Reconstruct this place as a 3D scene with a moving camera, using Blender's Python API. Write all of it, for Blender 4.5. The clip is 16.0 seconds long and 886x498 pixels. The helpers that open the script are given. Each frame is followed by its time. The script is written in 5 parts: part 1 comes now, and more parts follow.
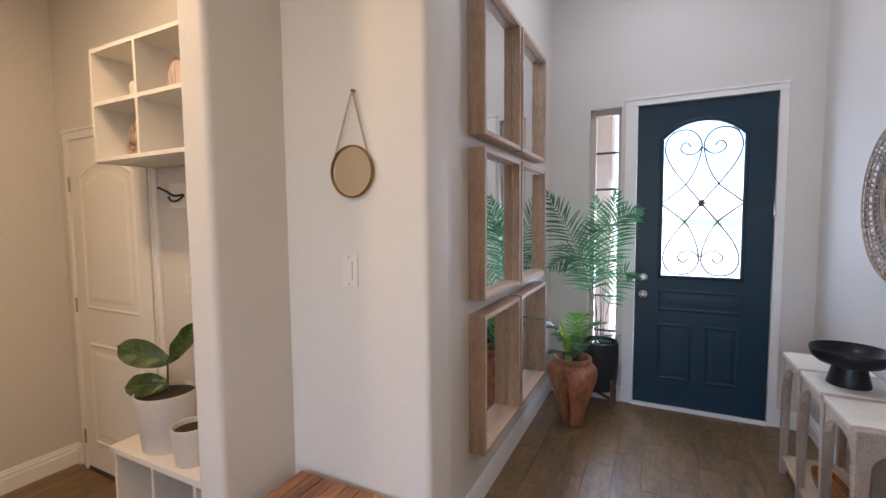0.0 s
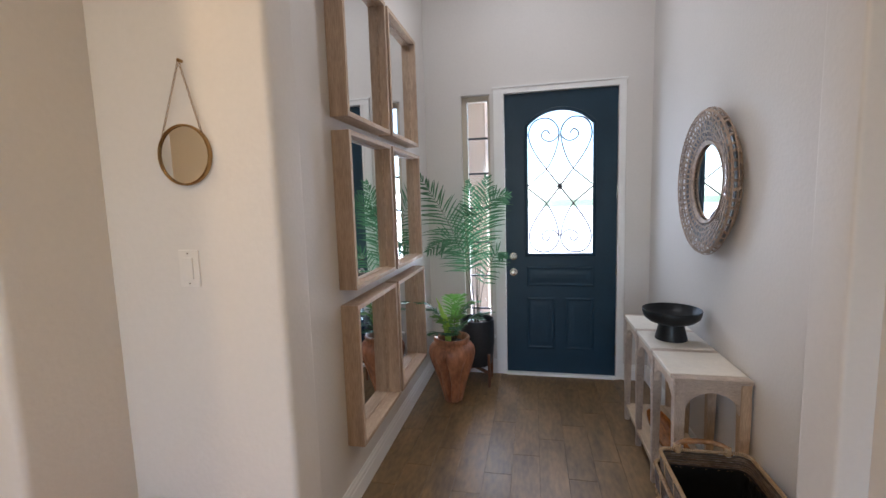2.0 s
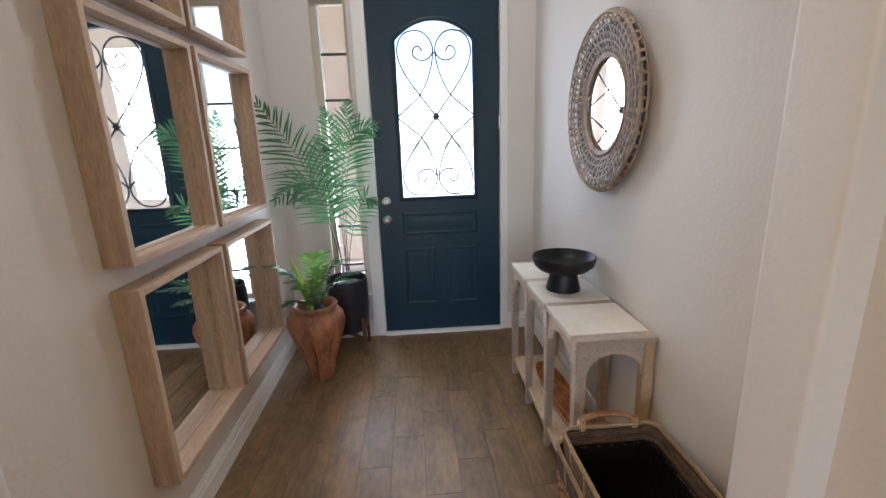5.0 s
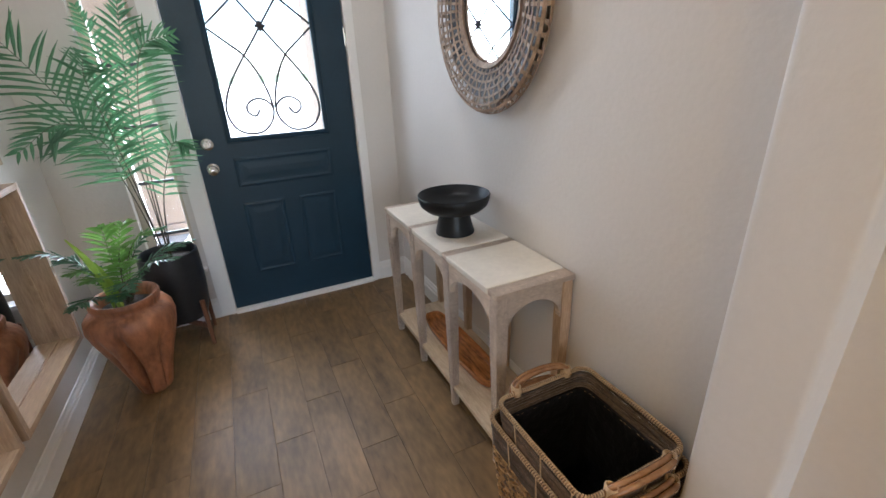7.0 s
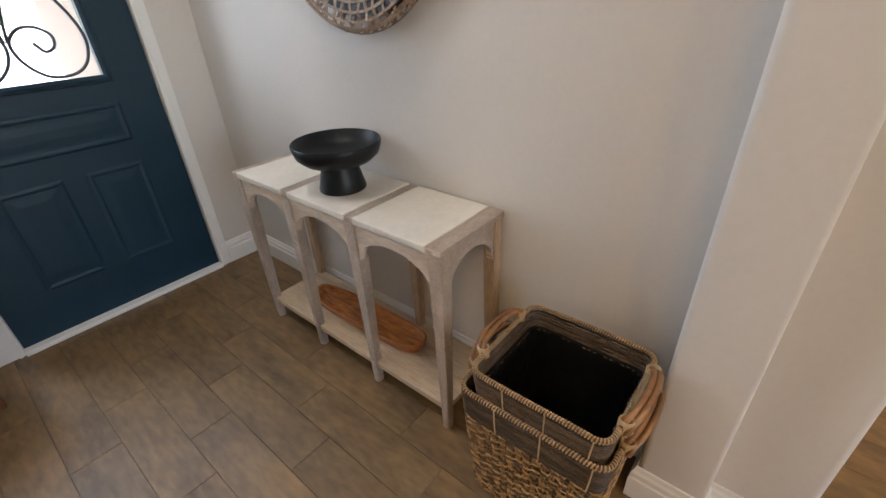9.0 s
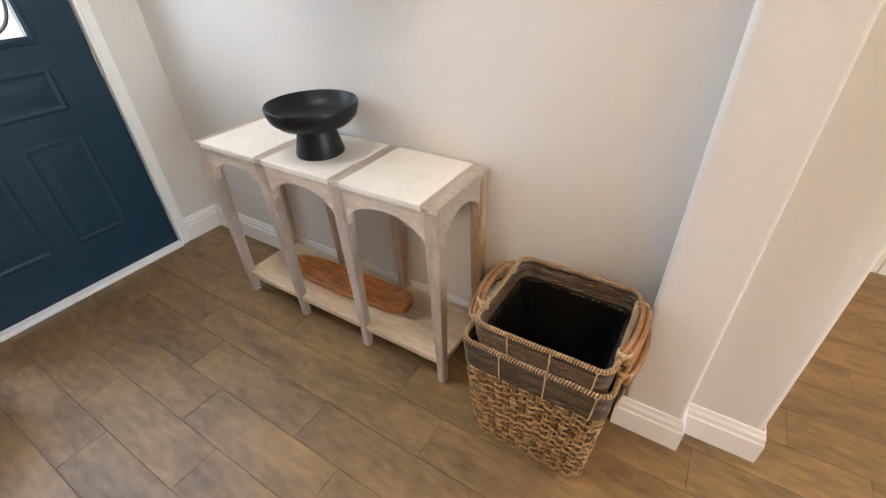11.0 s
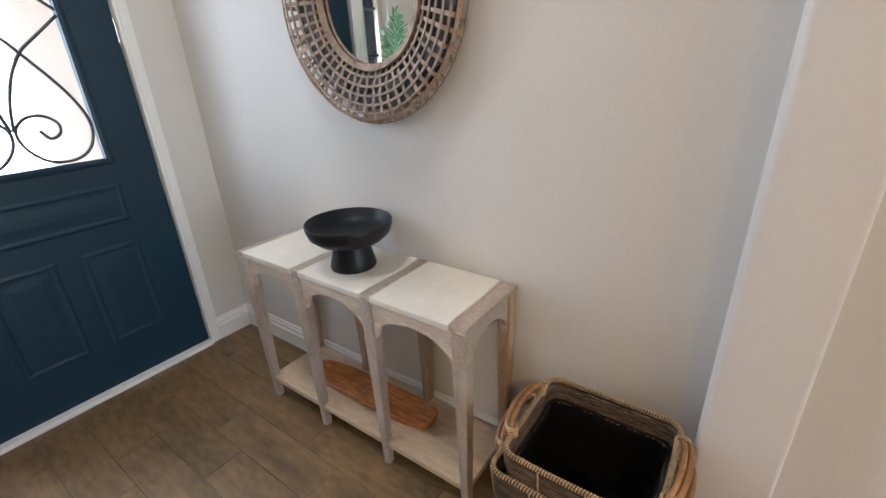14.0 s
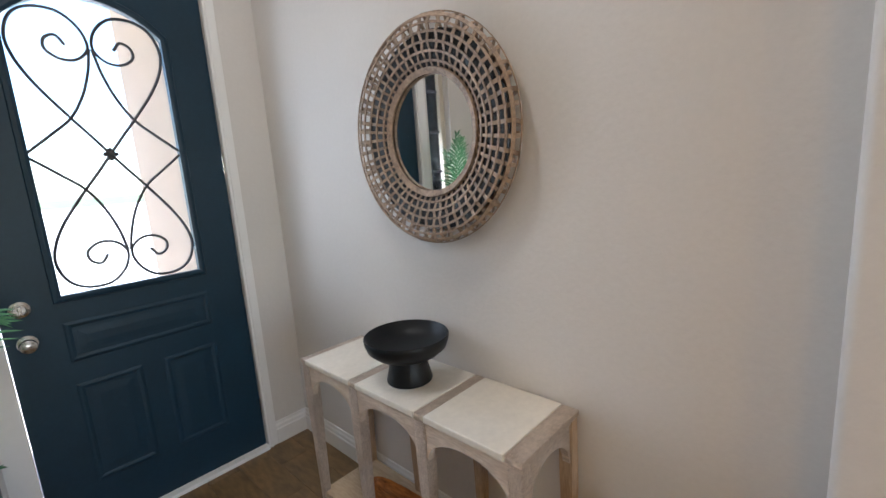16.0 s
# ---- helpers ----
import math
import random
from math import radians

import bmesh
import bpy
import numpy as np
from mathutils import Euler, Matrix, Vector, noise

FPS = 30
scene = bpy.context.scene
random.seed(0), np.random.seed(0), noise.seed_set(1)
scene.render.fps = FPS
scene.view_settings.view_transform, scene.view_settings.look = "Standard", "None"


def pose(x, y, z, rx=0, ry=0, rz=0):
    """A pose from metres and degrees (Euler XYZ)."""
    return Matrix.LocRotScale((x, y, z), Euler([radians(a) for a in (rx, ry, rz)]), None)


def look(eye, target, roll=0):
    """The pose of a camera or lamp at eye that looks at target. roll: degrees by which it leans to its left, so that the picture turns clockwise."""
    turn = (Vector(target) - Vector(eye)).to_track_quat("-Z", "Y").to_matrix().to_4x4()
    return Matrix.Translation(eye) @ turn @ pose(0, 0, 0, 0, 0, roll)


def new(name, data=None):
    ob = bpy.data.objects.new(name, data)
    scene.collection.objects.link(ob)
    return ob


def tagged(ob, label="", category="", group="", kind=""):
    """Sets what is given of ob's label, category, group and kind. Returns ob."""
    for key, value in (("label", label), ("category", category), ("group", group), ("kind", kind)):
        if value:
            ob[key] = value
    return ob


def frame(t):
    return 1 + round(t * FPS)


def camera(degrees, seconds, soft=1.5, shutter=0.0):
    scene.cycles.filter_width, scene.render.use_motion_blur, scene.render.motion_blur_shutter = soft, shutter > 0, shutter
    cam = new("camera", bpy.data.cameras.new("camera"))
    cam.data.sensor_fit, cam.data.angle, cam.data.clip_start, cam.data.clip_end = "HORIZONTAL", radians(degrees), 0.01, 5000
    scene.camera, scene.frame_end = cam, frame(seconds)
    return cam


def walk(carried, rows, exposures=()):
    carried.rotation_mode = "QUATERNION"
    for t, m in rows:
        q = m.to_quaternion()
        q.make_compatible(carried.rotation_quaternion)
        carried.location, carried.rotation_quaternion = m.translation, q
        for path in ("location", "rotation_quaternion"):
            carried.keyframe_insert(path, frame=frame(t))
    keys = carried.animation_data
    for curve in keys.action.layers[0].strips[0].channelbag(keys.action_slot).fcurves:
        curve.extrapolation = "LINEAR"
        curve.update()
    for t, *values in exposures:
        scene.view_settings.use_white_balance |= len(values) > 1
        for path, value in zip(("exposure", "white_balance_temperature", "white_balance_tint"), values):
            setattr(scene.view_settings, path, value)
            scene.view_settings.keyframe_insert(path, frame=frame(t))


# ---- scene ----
cam = camera(91.3, 16.0)
METRES, EYE, TILT, LEAN, TURN = 8.0, 1.5, 0.0, 0.0, 27.4
EXPOSURES = [(0, 2.44, 5300, 17), (1, 2.39, 5250, 15), (2, 2.35, 5450, 14), (3, 2.36, 5580, 14), (5.5, 2.58, 5700, 12), (7, 2.62, 5650, 12), (8, 2.54, 5760, 13), (9, 2.62, 5880, 12),
             (11.5, 3.40, 5800, 11), (12.5, 3.30, 5680, 9), (13.5, 2.98, 5600, 10), (14.5, 2.71, 5620, 11), (16, 2.49, 5680, 11)]
PATH = [
    (0, (0.042, 0.092, 1.553), (-0.846, 1.879, 1.416), -0.5),
    (0.5, (0.064, 0.103, 1.557), (-0.707, 1.942, 1.406), -1),
    (1, (0.071, 0.126, 1.563), (-0.557, 2.017, 1.398), -1.3),
    (1.5, (0.096, 0.143, 1.563), (-0.42, 2.067, 1.38), -1.7),
    (2, (0.114, 0.166, 1.558), (-0.295, 2.112, 1.341), -1.7),
    (2.5, (0.136, 0.203, 1.555), (-0.178, 2.16, 1.288), -2.2),
    (3, (0.153, 0.281, 1.552), (-0.048, 2.251, 1.271), -1.9),
    (3.2, (0.165, 0.321, 1.552), (-0.023, 2.294, 1.286), -1.6),
    (5.3, (0.15, 0.819, 1.488), (0.389, 2.737, 0.981), -2.3),
    (5.5, (0.12, 0.866, 1.491), (0.454, 2.768, 0.977), -2.5),
    (6, (0.106, 0.953, 1.471), (0.657, 2.774, 0.854), -2.6),
    (6.5, (0.081, 1.055, 1.435), (0.76, 2.795, 0.715), -1.4),
    (7, (0.085, 1.173, 1.419), (0.853, 2.851, 0.638), -2.6),
    (7.5, (0.089, 1.299, 1.364), (0.989, 2.886, 0.545), -2.0),
    (8, (0.079, 1.392, 1.333), (1.103, 2.818, 0.376), -1.8),
    (8.5, (0.042, 1.473, 1.33), (1.22, 2.747, 0.336), -2.0),
    (9, (-0.017, 1.541, 1.34), (1.291, 2.66, 0.322), -2.6),
    (9.2, (-0.042, 1.559, 1.341), (1.301, 2.625, 0.312), -2.7),
    (11.3, (-0.114, 1.624, 1.327), (1.256, 2.514, 0.176), -2.1),
    (11.5, (-0.111, 1.624, 1.326), (1.261, 2.537, 0.194), -1.9),
    (12, (-0.112, 1.628, 1.344), (1.29, 2.583, 0.283), -1.6),
    (12.5, (-0.112, 1.632, 1.363), (1.315, 2.63, 0.379), -1.9),
    (13, (-0.106, 1.638, 1.377), (1.339, 2.659, 0.445), -2.1),
    (13.5, (-0.101, 1.641, 1.397), (1.363, 2.69, 0.527), -2.2),
    (14, (-0.101, 1.643, 1.413), (1.384, 2.729, 0.628), -2.5),
    (14.5, (-0.103, 1.642, 1.434), (1.417, 2.766, 0.781), -2.7),
    (15, (-0.104, 1.63, 1.452), (1.416, 2.829, 0.952), -2.8),
    (15.5, (-0.104, 1.629, 1.478), (1.383, 2.9, 1.061), -3.7),
    (16, (-0.093, 1.626, 1.486), (1.33, 2.987, 1.135), -4),
]
walk(cam, [(t, look(eye, target, roll)) for t, eye, target, roll in PATH], EXPOSURES)

# ---- light ----
world = bpy.data.worlds.new("sky")
scene.world = world
world.use_nodes = True
_wn = world.node_tree
_sky = _wn.nodes.new("ShaderNodeTexSky")
_sky.sky_type = "NISHITA"
_sky.sun_disc = False
_sky.sun_elevation = radians(52)
_sky.sun_rotation = radians(150)
_wn.nodes["Background"].inputs[1].default_value = 0.15
_wn.links.new(_sky.outputs[0], _wn.nodes["Background"].inputs[0])
sun = new("sun", bpy.data.lights.new("sun", "SUN"))
sun.data.energy, sun.data.angle, sun.data.color = 5.0, radians(0.5), (1.0, 0.95, 0.88)
sun.matrix_world = look((2.0, 16.0, 20.0), (0.6, 5.5, 0.0))


def area_lamp(name, eye, target, sx, sy, watts, colour):
    lamp = new(name, bpy.data.lights.new(name, "AREA"))
    lamp.data.shape, lamp.data.size, lamp.data.size_y = "RECTANGLE", sx, sy
    lamp.data.energy, lamp.data.color = watts, colour
    lamp.matrix_world = look(eye, target)
    return lamp


WARM, COOL = (1.0, 0.68, 0.31), (0.93, 0.96, 1.0)
# sky light by the front door's glass and sidelight, and an added fill from assumed wide windows behind
area_lamp("window_light", (-0.9, -4.28, 1.6), (-0.9, 0, 1.5), 3.0, 1.9, 9.5, (1.0, 0.96, 0.92))
area_lamp("door_glass_light", (0.235, 4.16, 1.66), (0.235, 0, 1.45), 0.33, 1.05, 2.3, COOL)
area_lamp("sidelight_light", (-0.362, 4.2, 1.02), (-0.362, 0, 0.95), 0.2, 1.25, 4.1, COOL)



# ---- materials ----
def material(name, colour, rough=0.6, metal=0.0, vary=0.12, scale=6.0, fine=80.0, bump=0.15, coat=0.0, stretch=(1, 1, 1),
             per_piece=0.0, second=None, sheen=0.0, dist=0.002, spec=0.5):
    m = bpy.data.materials.new(name)
    m.use_nodes = True
    t = m.node_tree
    b = t.nodes["Principled BSDF"]
    b.inputs["Roughness"].default_value, b.inputs["Metallic"].default_value = rough, metal
    b.inputs["Coat Weight"].default_value = coat
    b.inputs["Specular IOR Level"].default_value = spec
    co = t.nodes.new("ShaderNodeTexCoord")
    mp = t.nodes.new("ShaderNodeMapping")
    mp.inputs["Scale"].default_value = stretch
    t.links.new(co.outputs["Object"], mp.inputs[0])
    src = mp.outputs[0]
    info = t.nodes.new("ShaderNodeObjectInfo")
    if per_piece:
        add = t.nodes.new("ShaderNodeVectorMath")
        add.operation = "MULTIPLY_ADD"
        add.inputs[1].default_value = (37, 91, 53)
        t.links.new(info.outputs["Random"], add.inputs[0])
        t.links.new(src, add.inputs[2])
        src = add.outputs[0]
    big, small = t.nodes.new("ShaderNodeTexNoise"), t.nodes.new("ShaderNodeTexNoise")
    big.inputs["Scale"].default_value, big.inputs["Detail"].default_value = scale, 5
    small.inputs["Scale"].default_value, small.inputs["Detail"].default_value = fine, 4
    t.links.new(src, big.inputs[0])
    t.links.new(src, small.inputs[0])
    ramp = t.nodes.new("ShaderNodeValToRGB")
    dark = second or tuple(c * (1 - 2 * vary) for c in colour)
    light = tuple(min(1, c * (1 + vary)) for c in colour)
    ramp.color_ramp.elements[0].position, ramp.color_ramp.elements[1].position = 0.3, 0.7
    ramp.color_ramp.elements[0].color, ramp.color_ramp.elements[1].color = (*dark, 1), (*light, 1)
    mixv = t.nodes.new("ShaderNodeMath")
    mixv.operation = "MULTIPLY_ADD"
    mixv.inputs[1].default_value = 0.45
    t.links.new(small.outputs[0], mixv.inputs[0])
    sc = t.nodes.new("ShaderNodeMath")
    sc.operation = "MULTIPLY"
    sc.inputs[1].default_value = 0.55
    t.links.new(big.outputs[0], sc.inputs[0])
    t.links.new(sc.outputs[0], mixv.inputs[2])
    t.links.new(mixv.outputs[0], ramp.inputs[0])
    out = ramp.outputs[0]
    if per_piece:
        hsv = t.nodes.new("ShaderNodeHueSaturation")
        mr = t.nodes.new("ShaderNodeMapRange")
        mr.inputs[3].default_value, mr.inputs[4].default_value = 1 - per_piece, 1 + per_piece
        t.links.new(info.outputs["Random"], mr.inputs[0])
        t.links.new(mr.outputs[0], hsv.inputs["Value"])
        t.links.new(out, hsv.inputs["Color"])
        out = hsv.outputs[0]
    t.links.new(out, b.inputs["Base Color"])
    if bump:
        bp = t.nodes.new("ShaderNodeBump")
        bp.inputs["Strength"].default_value, bp.inputs["Distance"].default_value = bump, dist
        t.links.new(small.outputs[0], bp.inputs["Height"])
        t.links.new(bp.outputs[0], b.inputs["Normal"])
    return m


M_WALL = material("wall_paint", (0.635, 0.605, 0.57), 0.6, vary=0.02, scale=1.5, fine=58, bump=0.20, dist=0.005)
M_CEIL = material("ceiling_paint", (0.75, 0.74, 0.72), 0.8, vary=0.01, scale=2, fine=60, bump=0.2)
M_TRIM = material("trim_paint", (0.78, 0.77, 0.75), 0.35, vary=0.015, scale=3, fine=30, bump=0.05)
M_MUDDOOR = material("door_white", (0.74, 0.71, 0.66), 0.45, vary=0.015, scale=3, fine=40, bump=0.06)
M_PLANK = material("wood_look_tile", (0.215, 0.134, 0.058), 0.42, vary=0.22, scale=3.4, fine=20, bump=0.12, stretch=(2.4, 0.7, 1),
                   per_piece=0.07, second=(0.080, 0.052, 0.026))
M_GROUT = material("grout", (0.085, 0.058, 0.034), 0.85, vary=0.1, scale=8, fine=120, bump=0.2)
M_NAVY = material("navy_door_paint", (0.0075, 0.029, 0.051), 0.40, vary=0.10, scale=4, fine=60, bump=0.06, spec=0.35)
M_GREYOAK_Y = material("whitewashed_wood_flat", (0.67, 0.575, 0.475), 0.62, vary=0.2, scale=5, fine=40, bump=0.3, stretch=(5, 0.7, 5),
                       second=(0.43, 0.335, 0.255))
M_CARVED = material("carved_whitewash", (0.69, 0.59, 0.50), 0.62, vary=0.18, scale=7, fine=60, bump=0.3, stretch=(3, 3, 1), second=(0.42, 0.325, 0.25))
M_CARVED_Y = material("carved_whitewash_top", (0.66, 0.56, 0.46), 0.62, vary=0.18, scale=7, fine=60, bump=0.3, stretch=(1, 3, 3), second=(0.42, 0.325, 0.25))
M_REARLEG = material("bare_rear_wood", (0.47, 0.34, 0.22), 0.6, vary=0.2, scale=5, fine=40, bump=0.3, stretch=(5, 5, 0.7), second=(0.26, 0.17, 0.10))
M_SHELF = material("pale_shelf_wood", (0.56, 0.45, 0.31), 0.6, vary=0.14, scale=5, fine=40, bump=0.25, stretch=(5, 0.7, 5), second=(0.38, 0.28, 0.18))
M_TOPPANEL = material("limewashed_panel", (0.74, 0.69, 0.60), 0.42, vary=0.06, scale=6, fine=50, bump=0.12)
M_FRAME = material("limed_oak", (0.51, 0.385, 0.265), 0.6, vary=0.18, scale=4, fine=34, bump=0.3, stretch=(5, 5, 0.6), second=(0.29, 0.20, 0.14))
M_FRAME_Y = material("limed_oak_flat", (0.51, 0.385, 0.265), 0.6, vary=0.18, scale=4, fine=34, bump=0.3, stretch=(5, 0.6, 5),
                     second=(0.29, 0.20, 0.14))
M_BLACK = material("matte_black_ceramic", (0.006, 0.008, 0.010), 0.40, vary=0.2, scale=8, fine=120, bump=0.08, spec=0.32)
M_DARKPOT = material("charcoal_glaze", (0.022, 0.026, 0.032), 0.35, vary=0.2, scale=6, fine=60, bump=0.05)
M_TRAY = material("oiled_teak", (0.46, 0.175, 0.045), 0.22, vary=0.35, scale=12, fine=26, bump=0.12, stretch=(5, 0.8, 5), second=(0.12, 0.045, 0.015))
M_URN = material("carved_teak", (0.42, 0.175, 0.082), 0.42, vary=0.2, scale=7, fine=22, bump=0.5, stretch=(2, 2, 0.8), second=(0.13, 0.05, 0.026), dist=0.008)
M_STAND = material("plant_stand_wood", (0.16, 0.072, 0.038), 0.45, vary=0.15, scale=8, fine=50, bump=0.1)
M_SOIL = material("potting_soil", (0.035, 0.025, 0.018), 0.95, vary=0.3, scale=20, fine=150, bump=0.8, dist=0.01)
M_PALM = material("palm_leaf", (0.050, 0.125, 0.076), 0.34, vary=0.3, scale=10, fine=60, bump=0.05)
M_FERN = material("young_leaf", (0.10, 0.22, 0.055), 0.42, vary=0.3, scale=10, fine=60, bump=0.05)
M_LIME = material("lime_leaf", (0.28, 0.42, 0.07), 0.42, vary=0.2, scale=10, fine=60, bump=0.05)
M_FIDDLE = material("fiddle_leaf", (0.070, 0.098, 0.016), 0.34, vary=0.3, scale=11, fine=50, bump=0.3, second=(0.008, 0.020, 0.006), spec=0.4, dist=0.004)
M_STALK = material("palm_stalk", (0.06, 0.05, 0.025), 0.6, vary=0.2, scale=12, fine=60, bump=0.1)
M_RATTAN = material("grey_rattan", (0.37, 0.265, 0.18), 0.55, vary=0.3, scale=18, fine=90, bump=0.25, per_piece=0.22, second=(0.12, 0.082, 0.056))
M_WEAVE = material("seagrass_weave", (0.46, 0.285, 0.115), 0.5, vary=0.3, scale=34, fine=110, bump=0.4, second=(0.085, 0.045, 0.018))
M_STRAND = material("dark_seagrass", (0.13, 0.072, 0.032), 0.55, vary=0.3, scale=30, fine=110, bump=0.4, per_piece=0.4, second=(0.016, 0.010, 0.007))
M_COIL = material("brown_grass_coil", (0.098, 0.064, 0.038), 0.45, vary=0.3, scale=24, fine=110, bump=0.4, per_piece=0.45, second=(0.022, 0.014, 0.009))
M_ROPE = material("rim_wrap", (0.42, 0.295, 0.16), 0.55, vary=0.2, scale=25, fine=120, bump=0.3, second=(0.25, 0.165, 0.085))
M_HANDLE = material("rattan_handle", (0.25, 0.13, 0.056), 0.25, vary=0.25, scale=20, fine=60, bump=0.2, second=(0.15, 0.07, 0.03))
M_LINER_SHADE = material("lining_and_shade_black", (0.010, 0.010, 0.011), 0.3, vary=0.3, scale=10, fine=26, bump=0.7, dist=0.012)
M_BRASS = material("aged_brass", (0.42, 0.26, 0.10), 0.22, 1.0, vary=0.1, scale=8, fine=60, bump=0.03)
M_NICKEL = material("satin_nickel", (0.62, 0.60, 0.57), 0.25, 1.0, vary=0.05, scale=8, fine=80, bump=0.02)
M_IRON = material("scroll_iron", (0.045, 0.045, 0.05), 0.5, vary=0.1, scale=8, fine=80, bump=0.1)
M_VINYL = material("tan_window_frame", (0.52, 0.46, 0.36), 0.45, vary=0.03, scale=5, fine=60, bump=0.03)
M_BENCH = material("acacia_slat", (0.33, 0.155, 0.07), 0.42, vary=0.25, scale=6, fine=40, bump=0.2, stretch=(4, 0.6, 4), per_piece=0.2, second=(0.13, 0.055, 0.025))
M_CERAMIC = material("white_ceramic", (0.70, 0.66, 0.60), 0.3, vary=0.03, scale=6, fine=60, bump=0.03)
M_BUILTIN = material("builtin_white", (0.76, 0.73, 0.68), 0.4, vary=0.015, scale=4, fine=40, bump=0.03)
M_PLATE = material("switch_plastic", (0.68, 0.65, 0.61), 0.3, vary=0.01, scale=5, fine=60, bump=0.0)
M_SHOE = material("dark_leather", (0.015, 0.016, 0.022), 0.45, vary=0.2, scale=14, fine=90, bump=0.2)
M_AGATE = material("banded_stone", (0.17, 0.105, 0.07), 0.35, vary=0.3, scale=9, fine=30, bump=0.1, second=(0.10, 0.06, 0.045))
M_SLICE = material("pale_banded_agate", (0.62, 0.52, 0.44), 0.3, vary=0.2, scale=9, fine=26, bump=0.05, stretch=(6, 6, 0.8), second=(0.24, 0.17, 0.13))
M_CRYSTAL = material("smoky_crystal", (0.52, 0.40, 0.28), 0.25, vary=0.3, scale=26, fine=60, bump=0.1, second=(0.030, 0.016, 0.010))
M_PORCH = material("porch_concrete", (0.50, 0.48, 0.45), 0.8, vary=0.1, scale=3, fine=60, bump=0.3)
M_GRASS = material("lawn", (0.07, 0.11, 0.035), 0.9, vary=0.3, scale=4, fine=60, bump=0.8, dist=0.02)
M_HEDGE = material("hedge_leaf", (0.06, 0.11, 0.035), 0.6, vary=0.35, scale=10, fine=60, bump=0.2)
M_STUCCO = material("pale_stucco", (0.52, 0.38, 0.29), 0.85, vary=0.05, scale=3, fine=80, bump=0.4)


def let_through(m, share, colour):
    """Lets part of the light pass a thin leaf."""
    t = m.node_tree
    mix, thin = t.nodes.new("ShaderNodeMixShader"), t.nodes.new("ShaderNodeBsdfTranslucent")
    thin.inputs[0].default_value = (*colour, 1)
    mix.inputs[0].default_value = share
    t.links.new(t.nodes["Principled BSDF"].outputs[0], mix.inputs[1])
    t.links.new(thin.outputs[0], mix.inputs[2])
    t.links.new(mix.outputs[0], t.nodes["Material Output"].inputs[0])


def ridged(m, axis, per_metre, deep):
    """Fine hand-carved ridges across the wood, worn uneven, with the cuts' shade darkened into the colour."""
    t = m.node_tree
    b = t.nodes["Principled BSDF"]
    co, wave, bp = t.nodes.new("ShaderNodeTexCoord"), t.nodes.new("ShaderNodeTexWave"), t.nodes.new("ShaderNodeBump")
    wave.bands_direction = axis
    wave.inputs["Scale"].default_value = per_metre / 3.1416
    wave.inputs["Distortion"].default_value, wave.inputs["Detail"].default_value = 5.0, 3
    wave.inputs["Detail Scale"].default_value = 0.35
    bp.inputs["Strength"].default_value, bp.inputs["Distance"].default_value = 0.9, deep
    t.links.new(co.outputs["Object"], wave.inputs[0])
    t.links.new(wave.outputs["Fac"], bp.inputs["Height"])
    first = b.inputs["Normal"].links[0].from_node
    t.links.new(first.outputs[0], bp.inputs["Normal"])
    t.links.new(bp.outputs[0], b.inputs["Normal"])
    # the wave also darkens the base colour in the cuts, as painted shade
    groove_shade, span = t.nodes.new("ShaderNodeHueSaturation"), t.nodes.new("ShaderNodeMapRange")
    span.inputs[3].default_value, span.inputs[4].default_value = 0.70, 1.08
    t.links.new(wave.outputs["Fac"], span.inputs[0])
    t.links.new(span.outputs[0], groove_shade.inputs["Value"])
    t.links.new(b.inputs["Base Color"].links[0].from_socket, groove_shade.inputs["Color"])
    t.links.new(groove_shade.outputs[0], b.inputs["Base Color"])


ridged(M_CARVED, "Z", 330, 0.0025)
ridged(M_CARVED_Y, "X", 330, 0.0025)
let_through(M_PALM, 0.35, (0.11, 0.26, 0.11))
let_through(M_FERN, 0.4, (0.26, 0.50, 0.10))
let_through(M_LIME, 0.4, (0.50, 0.70, 0.12))


def mirror_material():
    m = bpy.data.materials.new("mirror_glass")
    m.use_nodes = True
    b = m.node_tree.nodes["Principled BSDF"]
    b.inputs["Base Color"].default_value = (0.86, 0.87, 0.87, 1)
    b.inputs["Metallic"].default_value, b.inputs["Roughness"].default_value = 1.0, 0.015
    return m


def pane_material():
    m = bpy.data.materials.new("window_glass")
    m.use_nodes = True
    t = m.node_tree
    t.nodes.remove(t.nodes["Principled BSDF"])
    mix, clear, gloss = t.nodes.new("ShaderNodeMixShader"), t.nodes.new("ShaderNodeBsdfTransparent"), t.nodes.new("ShaderNodeBsdfGlossy")
    clear.inputs[0].default_value = (0.95, 0.97, 0.96, 1)
    gloss.inputs["Roughness"].default_value = 0.05
    fres = t.nodes.new("ShaderNodeFresnel")
    fres.inputs[0].default_value = 1.45
    t.links.new(fres.outputs[0], mix.inputs[0])
    t.links.new(clear.outputs[0], mix.inputs[1])
    t.links.new(gloss.outputs[0], mix.inputs[2])
    t.links.new(mix.outputs[0], t.nodes["Material Output"].inputs[0])
    return m


def glow_material(name, colour, strength):
    m = bpy.data.materials.new(name)
    m.use_nodes = True
    b = m.node_tree.nodes["Principled BSDF"]
    b.inputs["Emission Color"].default_value = (*colour, 1)
    b.inputs["Emission Strength"].default_value = strength
    return m


M_MIRROR, M_GLASS = mirror_material(), pane_material()
M_LAMP = glow_material("lamp_lens", (1.0, 0.80, 0.58), 3)


